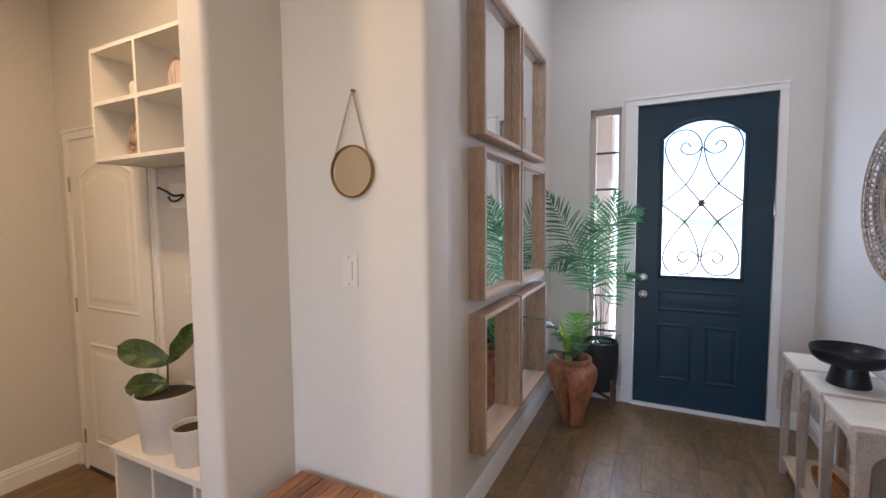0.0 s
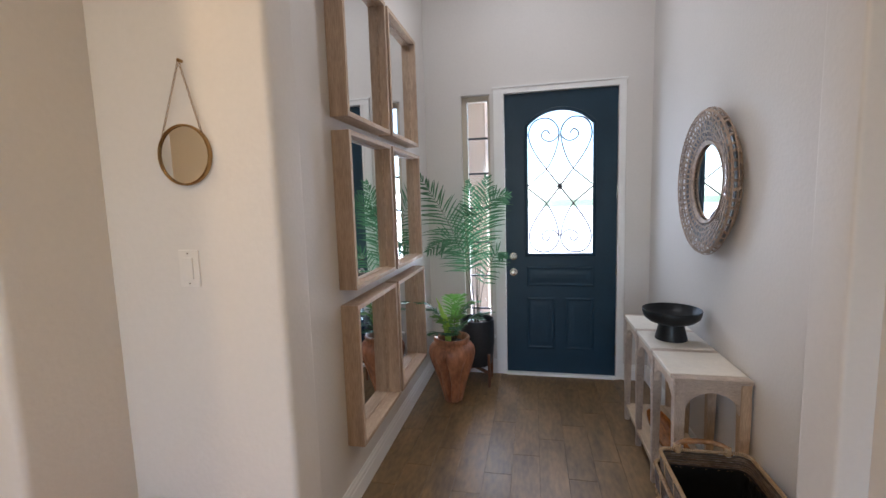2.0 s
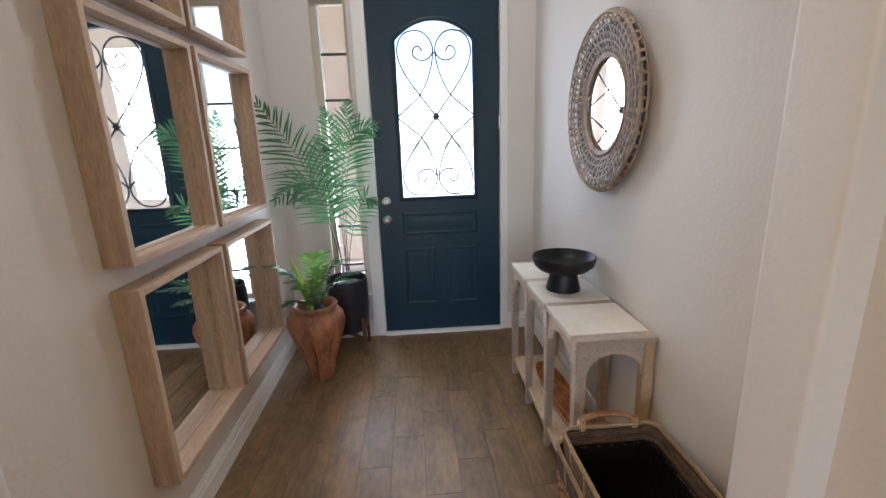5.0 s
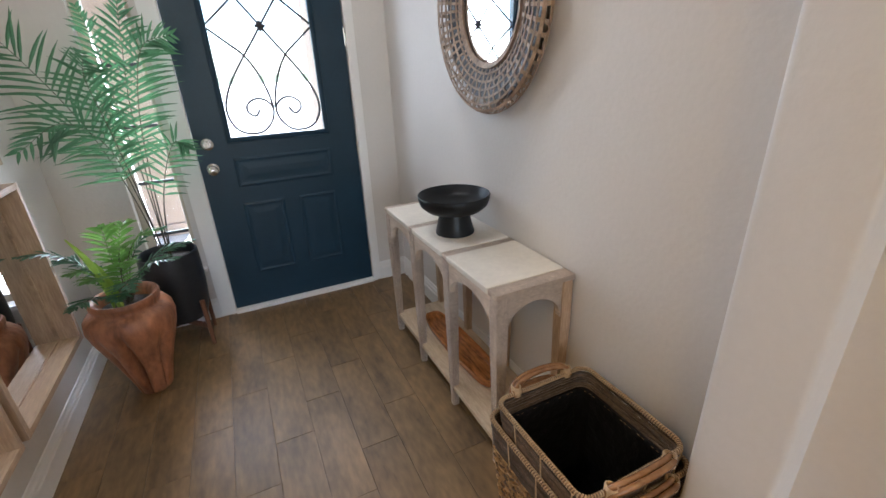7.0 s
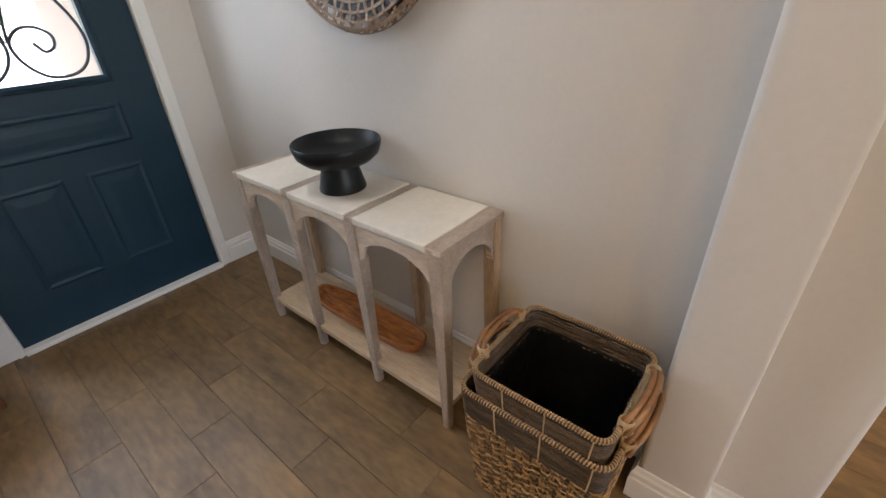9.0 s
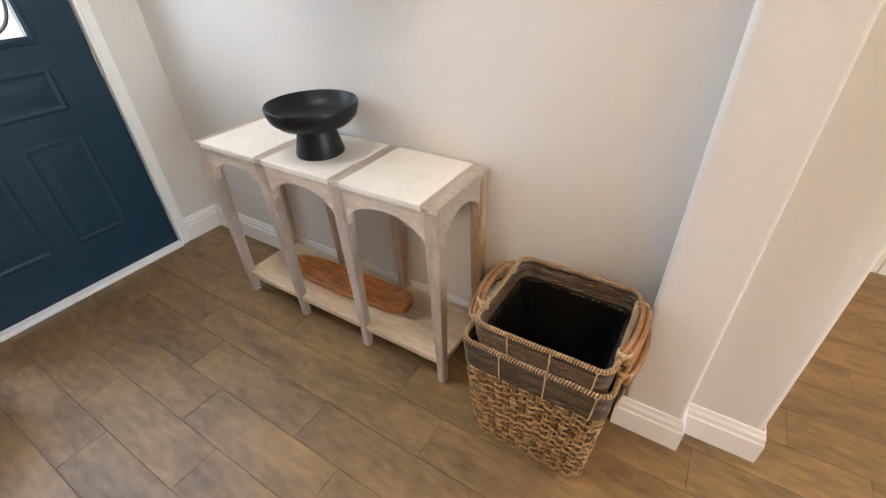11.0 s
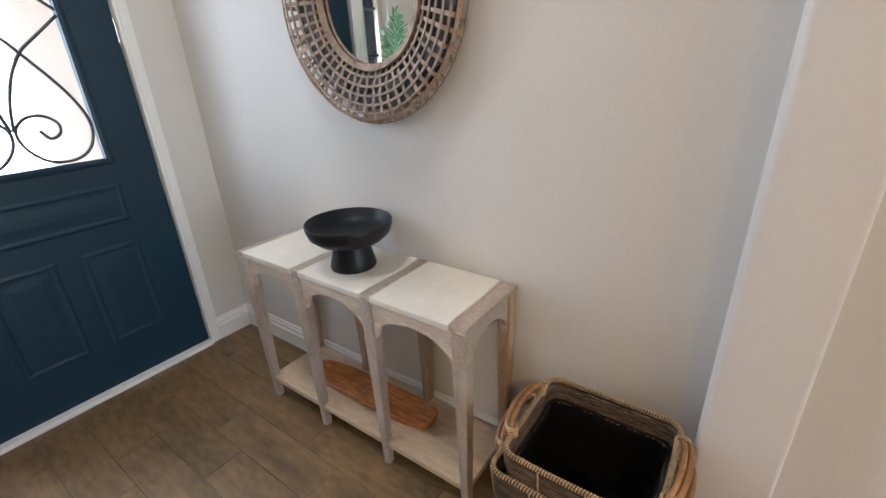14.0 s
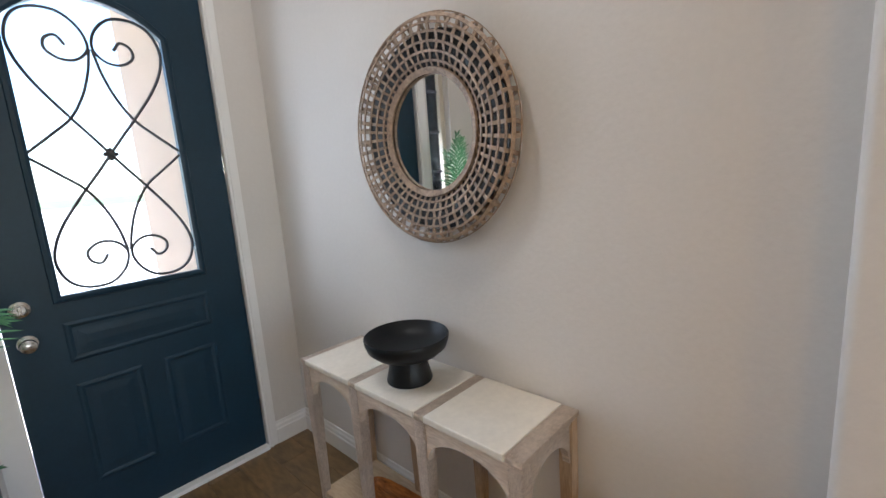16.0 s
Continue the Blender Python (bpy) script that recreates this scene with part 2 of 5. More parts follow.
# ---- builders ----
def mesh_of(name, bm, mat):
    me = bpy.data.meshes.new(name)
    bmesh.ops.recalc_face_normals(bm, faces=bm.faces[:])
    bm.to_mesh(me)
    bm.free()
    me.materials.append(mat)
    return me


def smooth_mesh(me, angle=40):
    for p in me.polygons:
        p.use_smooth = True
    me.set_sharp_from_angle(angle=radians(angle))


def thing(name, bm, mat, label="", category="", group="", kind="", smooth=0):
    me = mesh_of(name, bm, mat)
    if smooth:
        smooth_mesh(me, smooth)
    return tagged(new(name, me), label, category, group, kind)


def base(name, at=(0, 0, 0), turn=0, label="", category="", group="", kind=""):
    e = tagged(new(name), label, category, group, kind)
    e.matrix_world = pose(*at, 0, 0, turn)
    e.empty_display_size = 0.05
    return e


def part(name, bm, mat, parent, label="", smooth=0):
    me = mesh_of(name, bm, mat)
    if smooth:
        smooth_mesh(me, smooth)
    ob = new(name, me)
    ob.parent = parent
    if label:
        ob["label"] = label
    return ob


def box(x0, x1, y0, y1, z0, z1, bm=None, bevel=0.0):
    bm = bm or bmesh.new()
    vs = [bm.verts.new(p) for p in ((x0, y0, z0), (x1, y0, z0), (x1, y1, z0), (x0, y1, z0), (x0, y0, z1), (x1, y0, z1), (x1, y1, z1), (x0, y1, z1))]
    fs = [bm.faces.new([vs[i] for i in q]) for q in ((3, 2, 1, 0), (4, 5, 6, 7), (0, 1, 5, 4), (1, 2, 6, 5), (2, 3, 7, 6), (3, 0, 4, 7))]
    if bevel:
        es = {e for f in fs for e in f.edges}
        bmesh.ops.bevel(bm, geom=list(es), offset=bevel, segments=2, affect="EDGES", profile=0.6)
    return bm


def prism(points, z0, z1, bm=None):
    """An upright prism over a plan outline."""
    bm = bm or bmesh.new()
    lo = [bm.verts.new((x, y, z0)) for x, y in points]
    hi = [bm.verts.new((x, y, z1)) for x, y in points]
    n = len(points)
    bm.faces.new(lo[::-1])
    bm.faces.new(hi)
    for i in range(n):
        bm.faces.new((lo[i], lo[(i + 1) % n], hi[(i + 1) % n], hi[i]))
    return bm


def rounded(points, radii, steps=6):
    """A plan outline with some corners rounded off."""
    out = []
    n = len(points)
    for i, (p, r) in enumerate(zip(points, radii)):
        p = Vector(p)
        if not r:
            out.append(tuple(p))
            continue
        a, b = (Vector(points[i - 1]) - p).normalized(), (Vector(points[(i + 1) % n]) - p).normalized()
        half = a.angle(b) / 2
        d = r / math.tan(half)
        c = p + (a + b).normalized() * (r / math.sin(half))
        s, e = p + a * d - c, p + b * d - c
        for k in range(steps + 1):
            v = s.normalized().slerp(e.normalized(), k / steps) * r
            out.append(tuple(c + v))
    return out


def sweep(path, profile, bm=None, closed=False):
    """Sweeps a profile of (outwards, up) along a level path, with mitred corners; outwards is to the path's left."""
    bm = bm or bmesh.new()
    pts = [Vector(p).to_2d() for p in path]
    z = path[0][2] if len(path[0]) > 2 else 0.0
    rings = []
    n = len(pts)
    for i, p in enumerate(pts):
        a = (p - pts[i - 1]).normalized() if i or closed else None
        b = (pts[(i + 1) % n] - p).normalized() if i < n - 1 or closed else None
        a, b = a or b, b or a
        na, nb = Vector((-a.y, a.x)), Vector((-b.y, b.x))
        m = na + nb
        m = m / max(m.dot(na), 0.2)
        rings.append([bm.verts.new((p.x + m.x * o, p.y + m.y * o, z + h)) for o, h in profile])
    k = len(profile)
    for i in range(n if closed else n - 1):
        r, s = rings[i], rings[(i + 1) % n]
        for j in range(k):
            bm.faces.new((r[j], s[j], s[(j + 1) % k], r[(j + 1) % k]))
    if not closed:
        bm.faces.new(rings[0])
        bm.faces.new(rings[-1][::-1])
    return bm


def tube(points, radius, bm=None, sides=6, closed=False, flat=1.0):
    """A round or flattened rod along 3D points; radius may be a list."""
    bm = bm or bmesh.new()
    pts = [Vector(p) for p in points]
    n = len(pts)
    rings = []
    ref = None
    for i, p in enumerate(pts):
        a = pts[i - 1] if i or closed else p
        b = pts[(i + 1) % n] if i < n - 1 or closed else p
        d = (b - a).normalized()
        if ref is None:
            ref = d.orthogonal().normalized()
        ref = (ref - d * ref.dot(d)).normalized()
        side = d.cross(ref)
        r = radius[i] if isinstance(radius, (list, tuple)) else radius
        rings.append([bm.verts.new(p + ref * (r * math.cos(2 * math.pi * k / sides)) + side * (r * flat * math.sin(2 * math.pi * k / sides))) for k in range(sides)])
    for i in range(n if closed else n - 1):
        r, s = rings[i], rings[(i + 1) % n]
        for j in range(sides):
            bm.faces.new((r[j], r[(j + 1) % sides], s[(j + 1) % sides], s[j]))
    if not closed:
        bm.faces.new(rings[0][::-1])
        bm.faces.new(rings[-1])
    return bm


def lathe(profile, bm=None, sides=40, wobble=None, at=(0, 0, 0)):
    """Turns a profile of (radius, height) round the z axis."""
    bm = bm or bmesh.new()
    rings = []
    for r, z in profile:
        ring = []
        for k in range(sides):
            a = 2 * math.pi * k / sides
            q = r * (wobble(a, z) if wobble else 1)
            ring.append(bm.verts.new((at[0] + q * math.cos(a), at[1] + q * math.sin(a), at[2] + z)))
        rings.append(ring)
    for r, s in zip(rings, rings[1:]):
        for k in range(sides):
            bm.faces.new((r[k], r[(k + 1) % sides], s[(k + 1) % sides], s[k]))
    bm.faces.new(rings[0][::-1])
    bm.faces.new(rings[-1])
    return bm


def spline(points, steps=6):
    """A smooth line through points (Catmull-Rom)."""
    p = [Vector(q) for q in points]
    p = [p[0] * 2 - p[1]] + p + [p[-1] * 2 - p[-2]]
    out = []
    for i in range(1, len(p) - 2):
        for k in range(steps):
            t = k / steps
            a, b, c, d = p[i - 1:i + 3]
            out.append(0.5 * (2 * b + (c - a) * t + (2 * a - 5 * b + 4 * c - d) * t * t + (3 * b - a - 3 * c + d) * t ** 3))
    out.append(p[-2])
    return out


# ---- the setting ----
XL, XR, YD = -0.81, 1.05, 3.97
HALL, FOYER = 3.05, 3.70
DX0, DX1, DZ = -0.125, 0.797, 2.445
SX0, SX1, SZ0, SZ1 = -0.492, -0.245, 0.35, 2.455
WX, EX, SY, PX = -3.30, 2.32, -4.20, -1.362

left_pts = [(PX, 1.00), (-1.23, 1.00), (-1.23, 1.315), (-0.62, 1.315), (-0.62, 1.48), (XL, 1.48), (XL, YD), (-0.95, YD), (-0.95, 1.47), (PX, 1.47)]
thing("wall_west_foyer", prism(rounded(left_pts, [0.02, 0.022, 0, 0.022, 0.022, 0, 0, 0, 0, 0]), 0, FOYER), M_WALL,
      "pale greige textured wall with rounded plaster corners", "wall", kind="structure", smooth=30)
right_pts = [(XR, YD), (XR, 1.62), (0.905, 1.62), (0.905, 1.448), (0.985, 1.448), (0.985, 1.24), (EX, 1.24), (EX, 1.38), (1.19, 1.38), (1.19, YD)]
thing("wall_east_foyer", prism(rounded(right_pts, [0, 0, 0.018, 0.012, 0, 0.022, 0, 0, 0, 0]), 0, FOYER), M_WALL,
      "pale greige textured wall with a rounded plaster pier", "wall", kind="structure", smooth=30)
bm = box(-0.95, SX0, YD, 4.13, 0, FOYER)
box(SX0, SX1, YD, 4.13, 0, SZ0, bm)
box(SX0, SX1, YD, 4.13, SZ1, FOYER, bm)
box(SX1, DX0, YD, 4.13, 0, FOYER, bm)
box(DX0, DX1, YD, 4.13, DZ, FOYER, bm)
box(DX1, 1.19, YD, 4.13, 0, FOYER, bm)
thing("wall_north", bm, M_WALL, "pale greige entry wall round the front door", "wall", kind="structure")
thing("wall_header", box(-0.62, 0.905, 1.315, 1.448, 2.78, FOYER), M_WALL, "plain wall over the foyer opening", "wall", kind="structure")
thing("wall_mudroom", box(WX, PX, 1.47, 1.60, 0, HALL), M_WALL, "warm white mudroom wall", "wall", kind="structure")
thing("wall_west", box(WX - 0.12, WX, SY, 1.60, 0, HALL), M_WALL, "plain greige hall wall", "wall", kind="structure")
thing("wall_east", box(EX, EX + 0.12, SY, 1.38, 0, HALL), M_WALL, "plain greige hall wall", "wall", kind="structure")
# unseen wall added to keep the rear fill light off the mudroom
thing("wall_light_block", box(WX, -1.45, -1.20, -1.08, 0, HALL), M_WALL, "unseen plain greige wall added to shade the mudroom", "wall", kind="structure")
bm = box(WX - 0.12, -2.5, SY - 0.14, SY, 0, HALL)
box(0.7, EX + 0.12, SY - 0.14, SY, 0, HALL, bm)
box(-2.5, 0.7, SY - 0.14, SY, 0, 0.6, bm)
box(-2.5, 0.7, SY - 0.14, SY, 2.6, HALL, bm)
thing("wall_south", bm, M_WALL, "unseen plain wall behind the camera with assumed wide windows", "wall", kind="structure")
thing("ceiling", box(WX - 0.12, EX + 0.12, SY - 0.14, 1.315, HALL, HALL + 0.1), M_CEIL, "flat white ceiling", "ceiling", kind="structure")
thing("ceiling_mudroom", box(WX - 0.12, PX, 1.315, 1.60, HALL, HALL + 0.1), M_CEIL, "flat white ceiling", "ceiling", kind="structure")
thing("ceiling_foyer", box(-0.95, 1.19, 1.448, 4.13, FOYER, FOYER + 0.1), M_CEIL, "high white foyer ceiling", "ceiling", kind="structure")
floor = thing("floor", box(WX - 0.12, EX + 0.12, SY - 0.14, 4.13, -0.12, -0.004), M_GROUT, "brown wood-look plank tiles with dark grout", "floor", kind="structure")

BASE_PROFILE = [(0, 0), (0.016, 0), (0.016, 0.085), (0.012, 0.09), (0.012, 0.108), (0.007, 0.116), (0.005, 0.13), (0, 0.132)]


def baseboard(path):
    thing("baseboard", sweep(path, BASE_PROFILE), M_TRIM, "white moulded baseboard along the wall", "baseboard", kind="structure")


baseboard([(DX0 - 0.088, YD), (XL, YD), (XL, 1.48), (-0.62, 1.48), (-0.62, 1.315), (-1.23, 1.315), (-1.23, 1.00), (PX, 1.00), (PX, 1.47)])
baseboard([(0.99, 1.24), (0.985, 1.24), (0.985, 1.448), (0.905, 1.448), (0.905, 1.62), (XR, 1.62), (XR, YD), (DX1 + 0.055, YD)])
baseboard([(EX, 1.24), (0.99, 1.24)])
baseboard([(WX + 0.055, 1.47), (WX, 1.47), (WX, -1.08)])


# ---- front door, sidelight ----
GX0, GX1, GZ0, GZ1, GZT = 0.068, 0.606, 1.085, 2.165, 2.29
GC = (GX0 + GX1) / 2
YS = 3.985


def arch_line(x0, x1, zs, zt, steps=16):
    """The arch from the left spring to the right one, as a circular segment."""
    half, rise = (x1 - x0) / 2, zt - zs
    r = (half * half + rise * rise) / (2 * rise)
    a = math.asin(half / r)
    return [((x0 + x1) / 2 + r * math.sin(a * (2 * k / steps - 1)), zs + r * math.cos(a * (2 * k / steps - 1)) - (r - rise)) for k in range(steps + 1)]


def plate(outline, y0, y1, bm=None):
    """A slab over an outline in x and z, between two depths."""
    bm = bm or bmesh.new()
    a = [bm.verts.new((x, y0, z)) for x, z in outline]
    b = [bm.verts.new((x, y1, z)) for x, z in outline]
    n = len(outline)
    bm.faces.new(a)
    bm.faces.new(b[::-1])
    for i in range(n):
        bm.faces.new((a[i], a[(i + 1) % n], b[(i + 1) % n], b[i]))
    return bm


def front_door():
    d = base("door_1", (0, 0, 0), 0, "closed navy entry door with an arched scrolled-iron glass", "door", kind="structure")
    x0, x1 = DX0 + 0.004, DX1 - 0.004
    bm = box(x0, x1, YS, YS + 0.045, 0.02, GZ0)
    box(x0, GX0, YS, YS + 0.045, GZ0, DZ - 0.004, bm)
    box(GX1, x1, YS, YS + 0.045, GZ0, DZ - 0.004, bm)
    top = arch_line(GX0, GX1, GZ1, GZT)
    plate([(GX0, DZ - 0.004)] + top + [(GX1, DZ - 0.004)], YS, YS + 0.045, bm)
    part("slab", bm, M_NAVY, d)
    # raised moulding round the glass
    loop = [(GX0, GZ0)] + top + [(GX1, GZ0)]
    bm = bmesh.new()
    rings = []
    for px, pz in loop:
        v = Vector((px, pz))
        sx, sz = (1 if px > GC else -1), (1 if pz > GZ0 + 0.01 else -1)
        on_arch = pz > GZ1 - 0.001 and GX0 + 0.002 < px < GX1 - 0.002
        outv = Vector((px - GC, pz - GZ1 + 0.36)).normalized() if on_arch else Vector((sx, sz if pz < GZ0 + 0.01 else 0.35))
        rings.append([bm.verts.new((v.x + outv.x * o, YS - h, v.y + outv.y * o)) for o, h in ((-0.004, -0.01), (-0.004, 0.005), (0.008, 0.009), (0.022, 0.006), (0.026, -0.001))])
    for i in range(len(rings)):
        r, s = rings[i], rings[(i + 1) % len(rings)]
        for j in range(4):
            bm.faces.new((r[j], s[j], s[j + 1], r[j + 1]))
    part("glass_moulding", bm, M_NAVY, d)
    for px0, px1, pz0, pz1 in ((0.055, 0.295, 0.235, 0.70), (0.380, 0.620, 0.235, 0.70), (0.055, 0.620, 0.80, 0.975)):
        bm = bmesh.new()
        rr = []
        for o, h in ((0, 0.0004), (0.007, 0.0030), (0.014, 0.0040), (0.022, 0.0024), (0.026, 0.0008), (0.040, 0.0008), (0.070, 0.0028)):
            rr.append([bm.verts.new((x, YS - h, z)) for x, z in ((px0 + o, pz0 + o), (px1 - o, pz0 + o), (px1 - o, pz1 - o), (px0 + o, pz1 - o))])
        for r, s in zip(rr, rr[1:]):
            for j in range(4):
                bm.faces.new((r[j], r[(j + 1) % 4], s[(j + 1) % 4], s[j]))
        bm.faces.new(rr[-1])
        part("panel", bm, M_NAVY, d)
    g = part("pane", plate([(GX0, GZ0)] + top + [(GX1, GZ0)], YS + 0.028, YS + 0.032), M_GLASS, d, "clear arched glass")
    g.visible_shadow = False
    # iron scrolls: one quarter is mirrored four ways
    cz, ybar = 1.66, YS + 0.012
    heart = [(0, 0), (0.055, 0.075), (0.11, 0.147), (0.195, 0.268), (0.243, 0.365), (0.256, 0.448), (0.228, 0.526), (0.168, 0.565), (0.085, 0.562), (0.026, 0.507), (0.008, 0.435),
             (0.045, 0.386), (0.10, 0.378), (0.146, 0.410), (0.143, 0.452), (0.108, 0.470), (0.080, 0.435)]
    cross = [(0.266, 0.010), (0.18, 0.083), (0.11, 0.147), (0.056, 0.24), (0.022, 0.34), (0.005, 0.43)]
    for sx in (1, -1):
        for sz, hz in ((1, 1.0), (-1, 0.985)):
            for line in (heart, cross):
                pts = spline([(GC + sx * u, ybar, cz + sz * hz * v) for u, v in line], 5)
                part("scroll", tube(pts, 0.0062, sides=6), M_IRON, d, smooth=60)
    bm = bmesh.new()
    bmesh.ops.create_icosphere(bm, subdivisions=2, radius=0.02, matrix=pose(GC, ybar, cz) @ Matrix.Diagonal((1, 0.5, 1, 1)))
    for k in range(4):
        bmesh.ops.create_icosphere(bm, subdivisions=1, radius=0.010, matrix=pose(GC + 0.02 * math.cos(k * math.pi / 2), ybar, cz + 0.02 * math.sin(k * math.pi / 2)))
    part("rosette", bm, M_IRON, d, smooth=60)
    # knob and deadbolt
    for z, r, deep in ((0.925, 0.027, True), (1.065, 0.024, False)):
        rose = part("lock_rose" if not deep else "knob_rose", lathe([(0.033, 0), (0.033, 0.006), (0.028, 0.010)], sides=28), M_NICKEL, d, smooth=40)
        rose.matrix_local = pose(-0.058, YS, z, 90)
        prof = [(0.010, 0.008), (0.010, 0.03), (0.022, 0.040), (0.028, 0.052), (0.026, 0.064), (0.015, 0.072)] if deep else [(0.022, 0.008), (0.022, 0.016), (0.018, 0.02)]
        k = part("knob" if deep else "deadbolt", lathe(prof, sides=28), M_NICKEL, d, "satin nickel hardware", smooth=40)
        k.matrix_local = pose(-0.058, YS, z, 90)
    part("thumb_turn", box(-0.064, -0.052, YS - 0.034, YS - 0.018, 1.047, 1.083, bevel=0.003), M_NICKEL, d)
    for z in (0.25, 0.95, 1.6, 2.25):
        part("hinge", box(x1 - 0.004, x1 + 0.012, YS - 0.008, YS + 0.004, z - 0.05, z + 0.05, bevel=0.002), M_NICKEL, d)
    part("threshold", box(DX0, DX1, YD - 0.03, YD + 0.16, -0.003, 0.02, bevel=0.004), M_TRIM, d, "white sill strip under the door")


front_door()


def casing(x0, x1, z1, y, wl, wr, name, label):
    """Moulded white casing round a door opening, head and two legs."""
    def leg(a, b, z):
        bm = box(a, b, y - 0.014, y, 0, z, bevel=0.003)
        s = 1 if b <= x0 + 0.001 else -1
        e = b if s > 0 else a
        box(*sorted((e - s * 0.012, e - s * 0.024)), y - 0.020, y - 0.013, 0, z, bm)
        return bm
    c = base(name, (0, 0, 0), 0, label, "trim", kind="structure")
    part("casing_leg", leg(x0 - wl, x0, z1), M_TRIM, c)
    part("casing_leg", leg(x1, x1 + wr, z1), M_TRIM, c)
    bm = box(x0 - wl, x1 + wr, y - 0.014, y, z1, z1 + 0.055, bevel=0.003)
    box(x0 - wl - 0.008, x1 + wr + 0.008, y - 0.022, y, z1 + 0.045, z1 + 0.058, bm)
    part("casing_head", bm, M_TRIM, c)


casing(DX0, DX1, DZ, YD, 0.088, 0.055, "trim_1", "white moulded casing round the front door")


def sidelight():
    w = base("window_1", (0, 0, 0), 0, "narrow tan-framed sidelight with stacked panes", "window", kind="structure")
    y = YD + 0.055
    fr = base("window_frame", (0, 0, 0))
    fr.parent = w
    b = 0.045
    part("jamb", box(SX0, SX0 + b, y, y + 0.06, SZ0, SZ1, bevel=0.004), M_VINYL, fr)
    part("jamb", box(SX1 - b * 0.55, SX1, y, y + 0.06, SZ0, SZ1, bevel=0.004), M_VINYL, fr)
    part("head", box(SX0 + b, SX1 - b * 0.55, y, y + 0.06, SZ1 - b, SZ1, bevel=0.004), M_VINYL, fr)
    part("bottom_rail", box(SX0 + b, SX1 - b * 0.55, y, y + 0.06, SZ0, SZ0 + b, bevel=0.004), M_VINYL, fr)
    zs = [SZ0 + b] + [2.10 - 0.305 * k for k in range(5, -1, -1)] + [SZ1 - b]
    for z in zs[1:-1]:
        part("muntin", box(SX0 + b, SX1 - b * 0.55, y + 0.022, y + 0.038, z - 0.009, z + 0.009, bevel=0.002), M_IRON, w)
    for a, c in zip(zs, zs[1:]):
        g = part("pane", box(SX0 + b, SX1 - b * 0.55, y + 0.028, y + 0.032, a + 0.009, c - 0.009), M_GLASS, w)
        g.visible_shadow = False
    part("window_sill", box(SX0 - 0.03, SX1 + 0.025, YD - 0.03, YD + 0.055, SZ0 - 0.022, SZ0 + 0.004, bevel=0.005), M_TRIM, w, "white projecting sill")


sidelight()


# ---- mirrors on the walls ----
def box_mirror(y0, y1, z0, z1, g):
    """A deep box frame on the wall, with the glass set back in it."""
    m = base("framed_mirror", (XL, (y0 + y1) / 2, z0), 0, "square mirror in a deep limed oak box frame on the wall", "mirror", "six box-framed mirrors on the wall")
    h, w = (z1 - z0), (y1 - y0) / 2
    d, t = 0.092, 0.024
    part("stile", box(0.001, d, -w, -w + t, 0, h, bevel=0.002), M_FRAME, m)
    part("stile", box(0.001, d, w - t, w, 0, h, bevel=0.002), M_FRAME, m)
    part("rail", box(0.001, d, -w + t, w - t, 0, t, bevel=0.002), M_FRAME_Y, m)
    part("rail", box(0.001, d, -w + t, w - t, h - t, h, bevel=0.002), M_FRAME_Y, m)
    s = 0.006
    bm = box(g + 0.0005, g + 0.006, -w + t, -w + t + s, t, h - t)
    box(g + 0.0005, g + 0.006, w - t - s, w - t, t, h - t, bm)
    box(g + 0.0005, g + 0.006, -w + t + s, w - t - s, t, t + s, bm)
    box(g + 0.0005, g + 0.006, -w + t + s, w - t - s, h - t - s, h - t, bm)
    part("inner_lip", bm, M_FRAME_Y, m)
    part("mirror_glass", box(g - 0.008, g, -w + t, w - t, t, h - t), M_MIRROR, m, "clear mirror glass")
    return m


for z0, z1, far, g in ((0.345, 1.068, 3.405, 0.012), (1.145, 1.905, 3.365, 0.042), (1.966, 2.715, 3.355, 0.042)):
    for y0, y1 in ((2.088, 2.70), (2.738, far)):
        box_mirror(y0, y1, z0, z1, g)


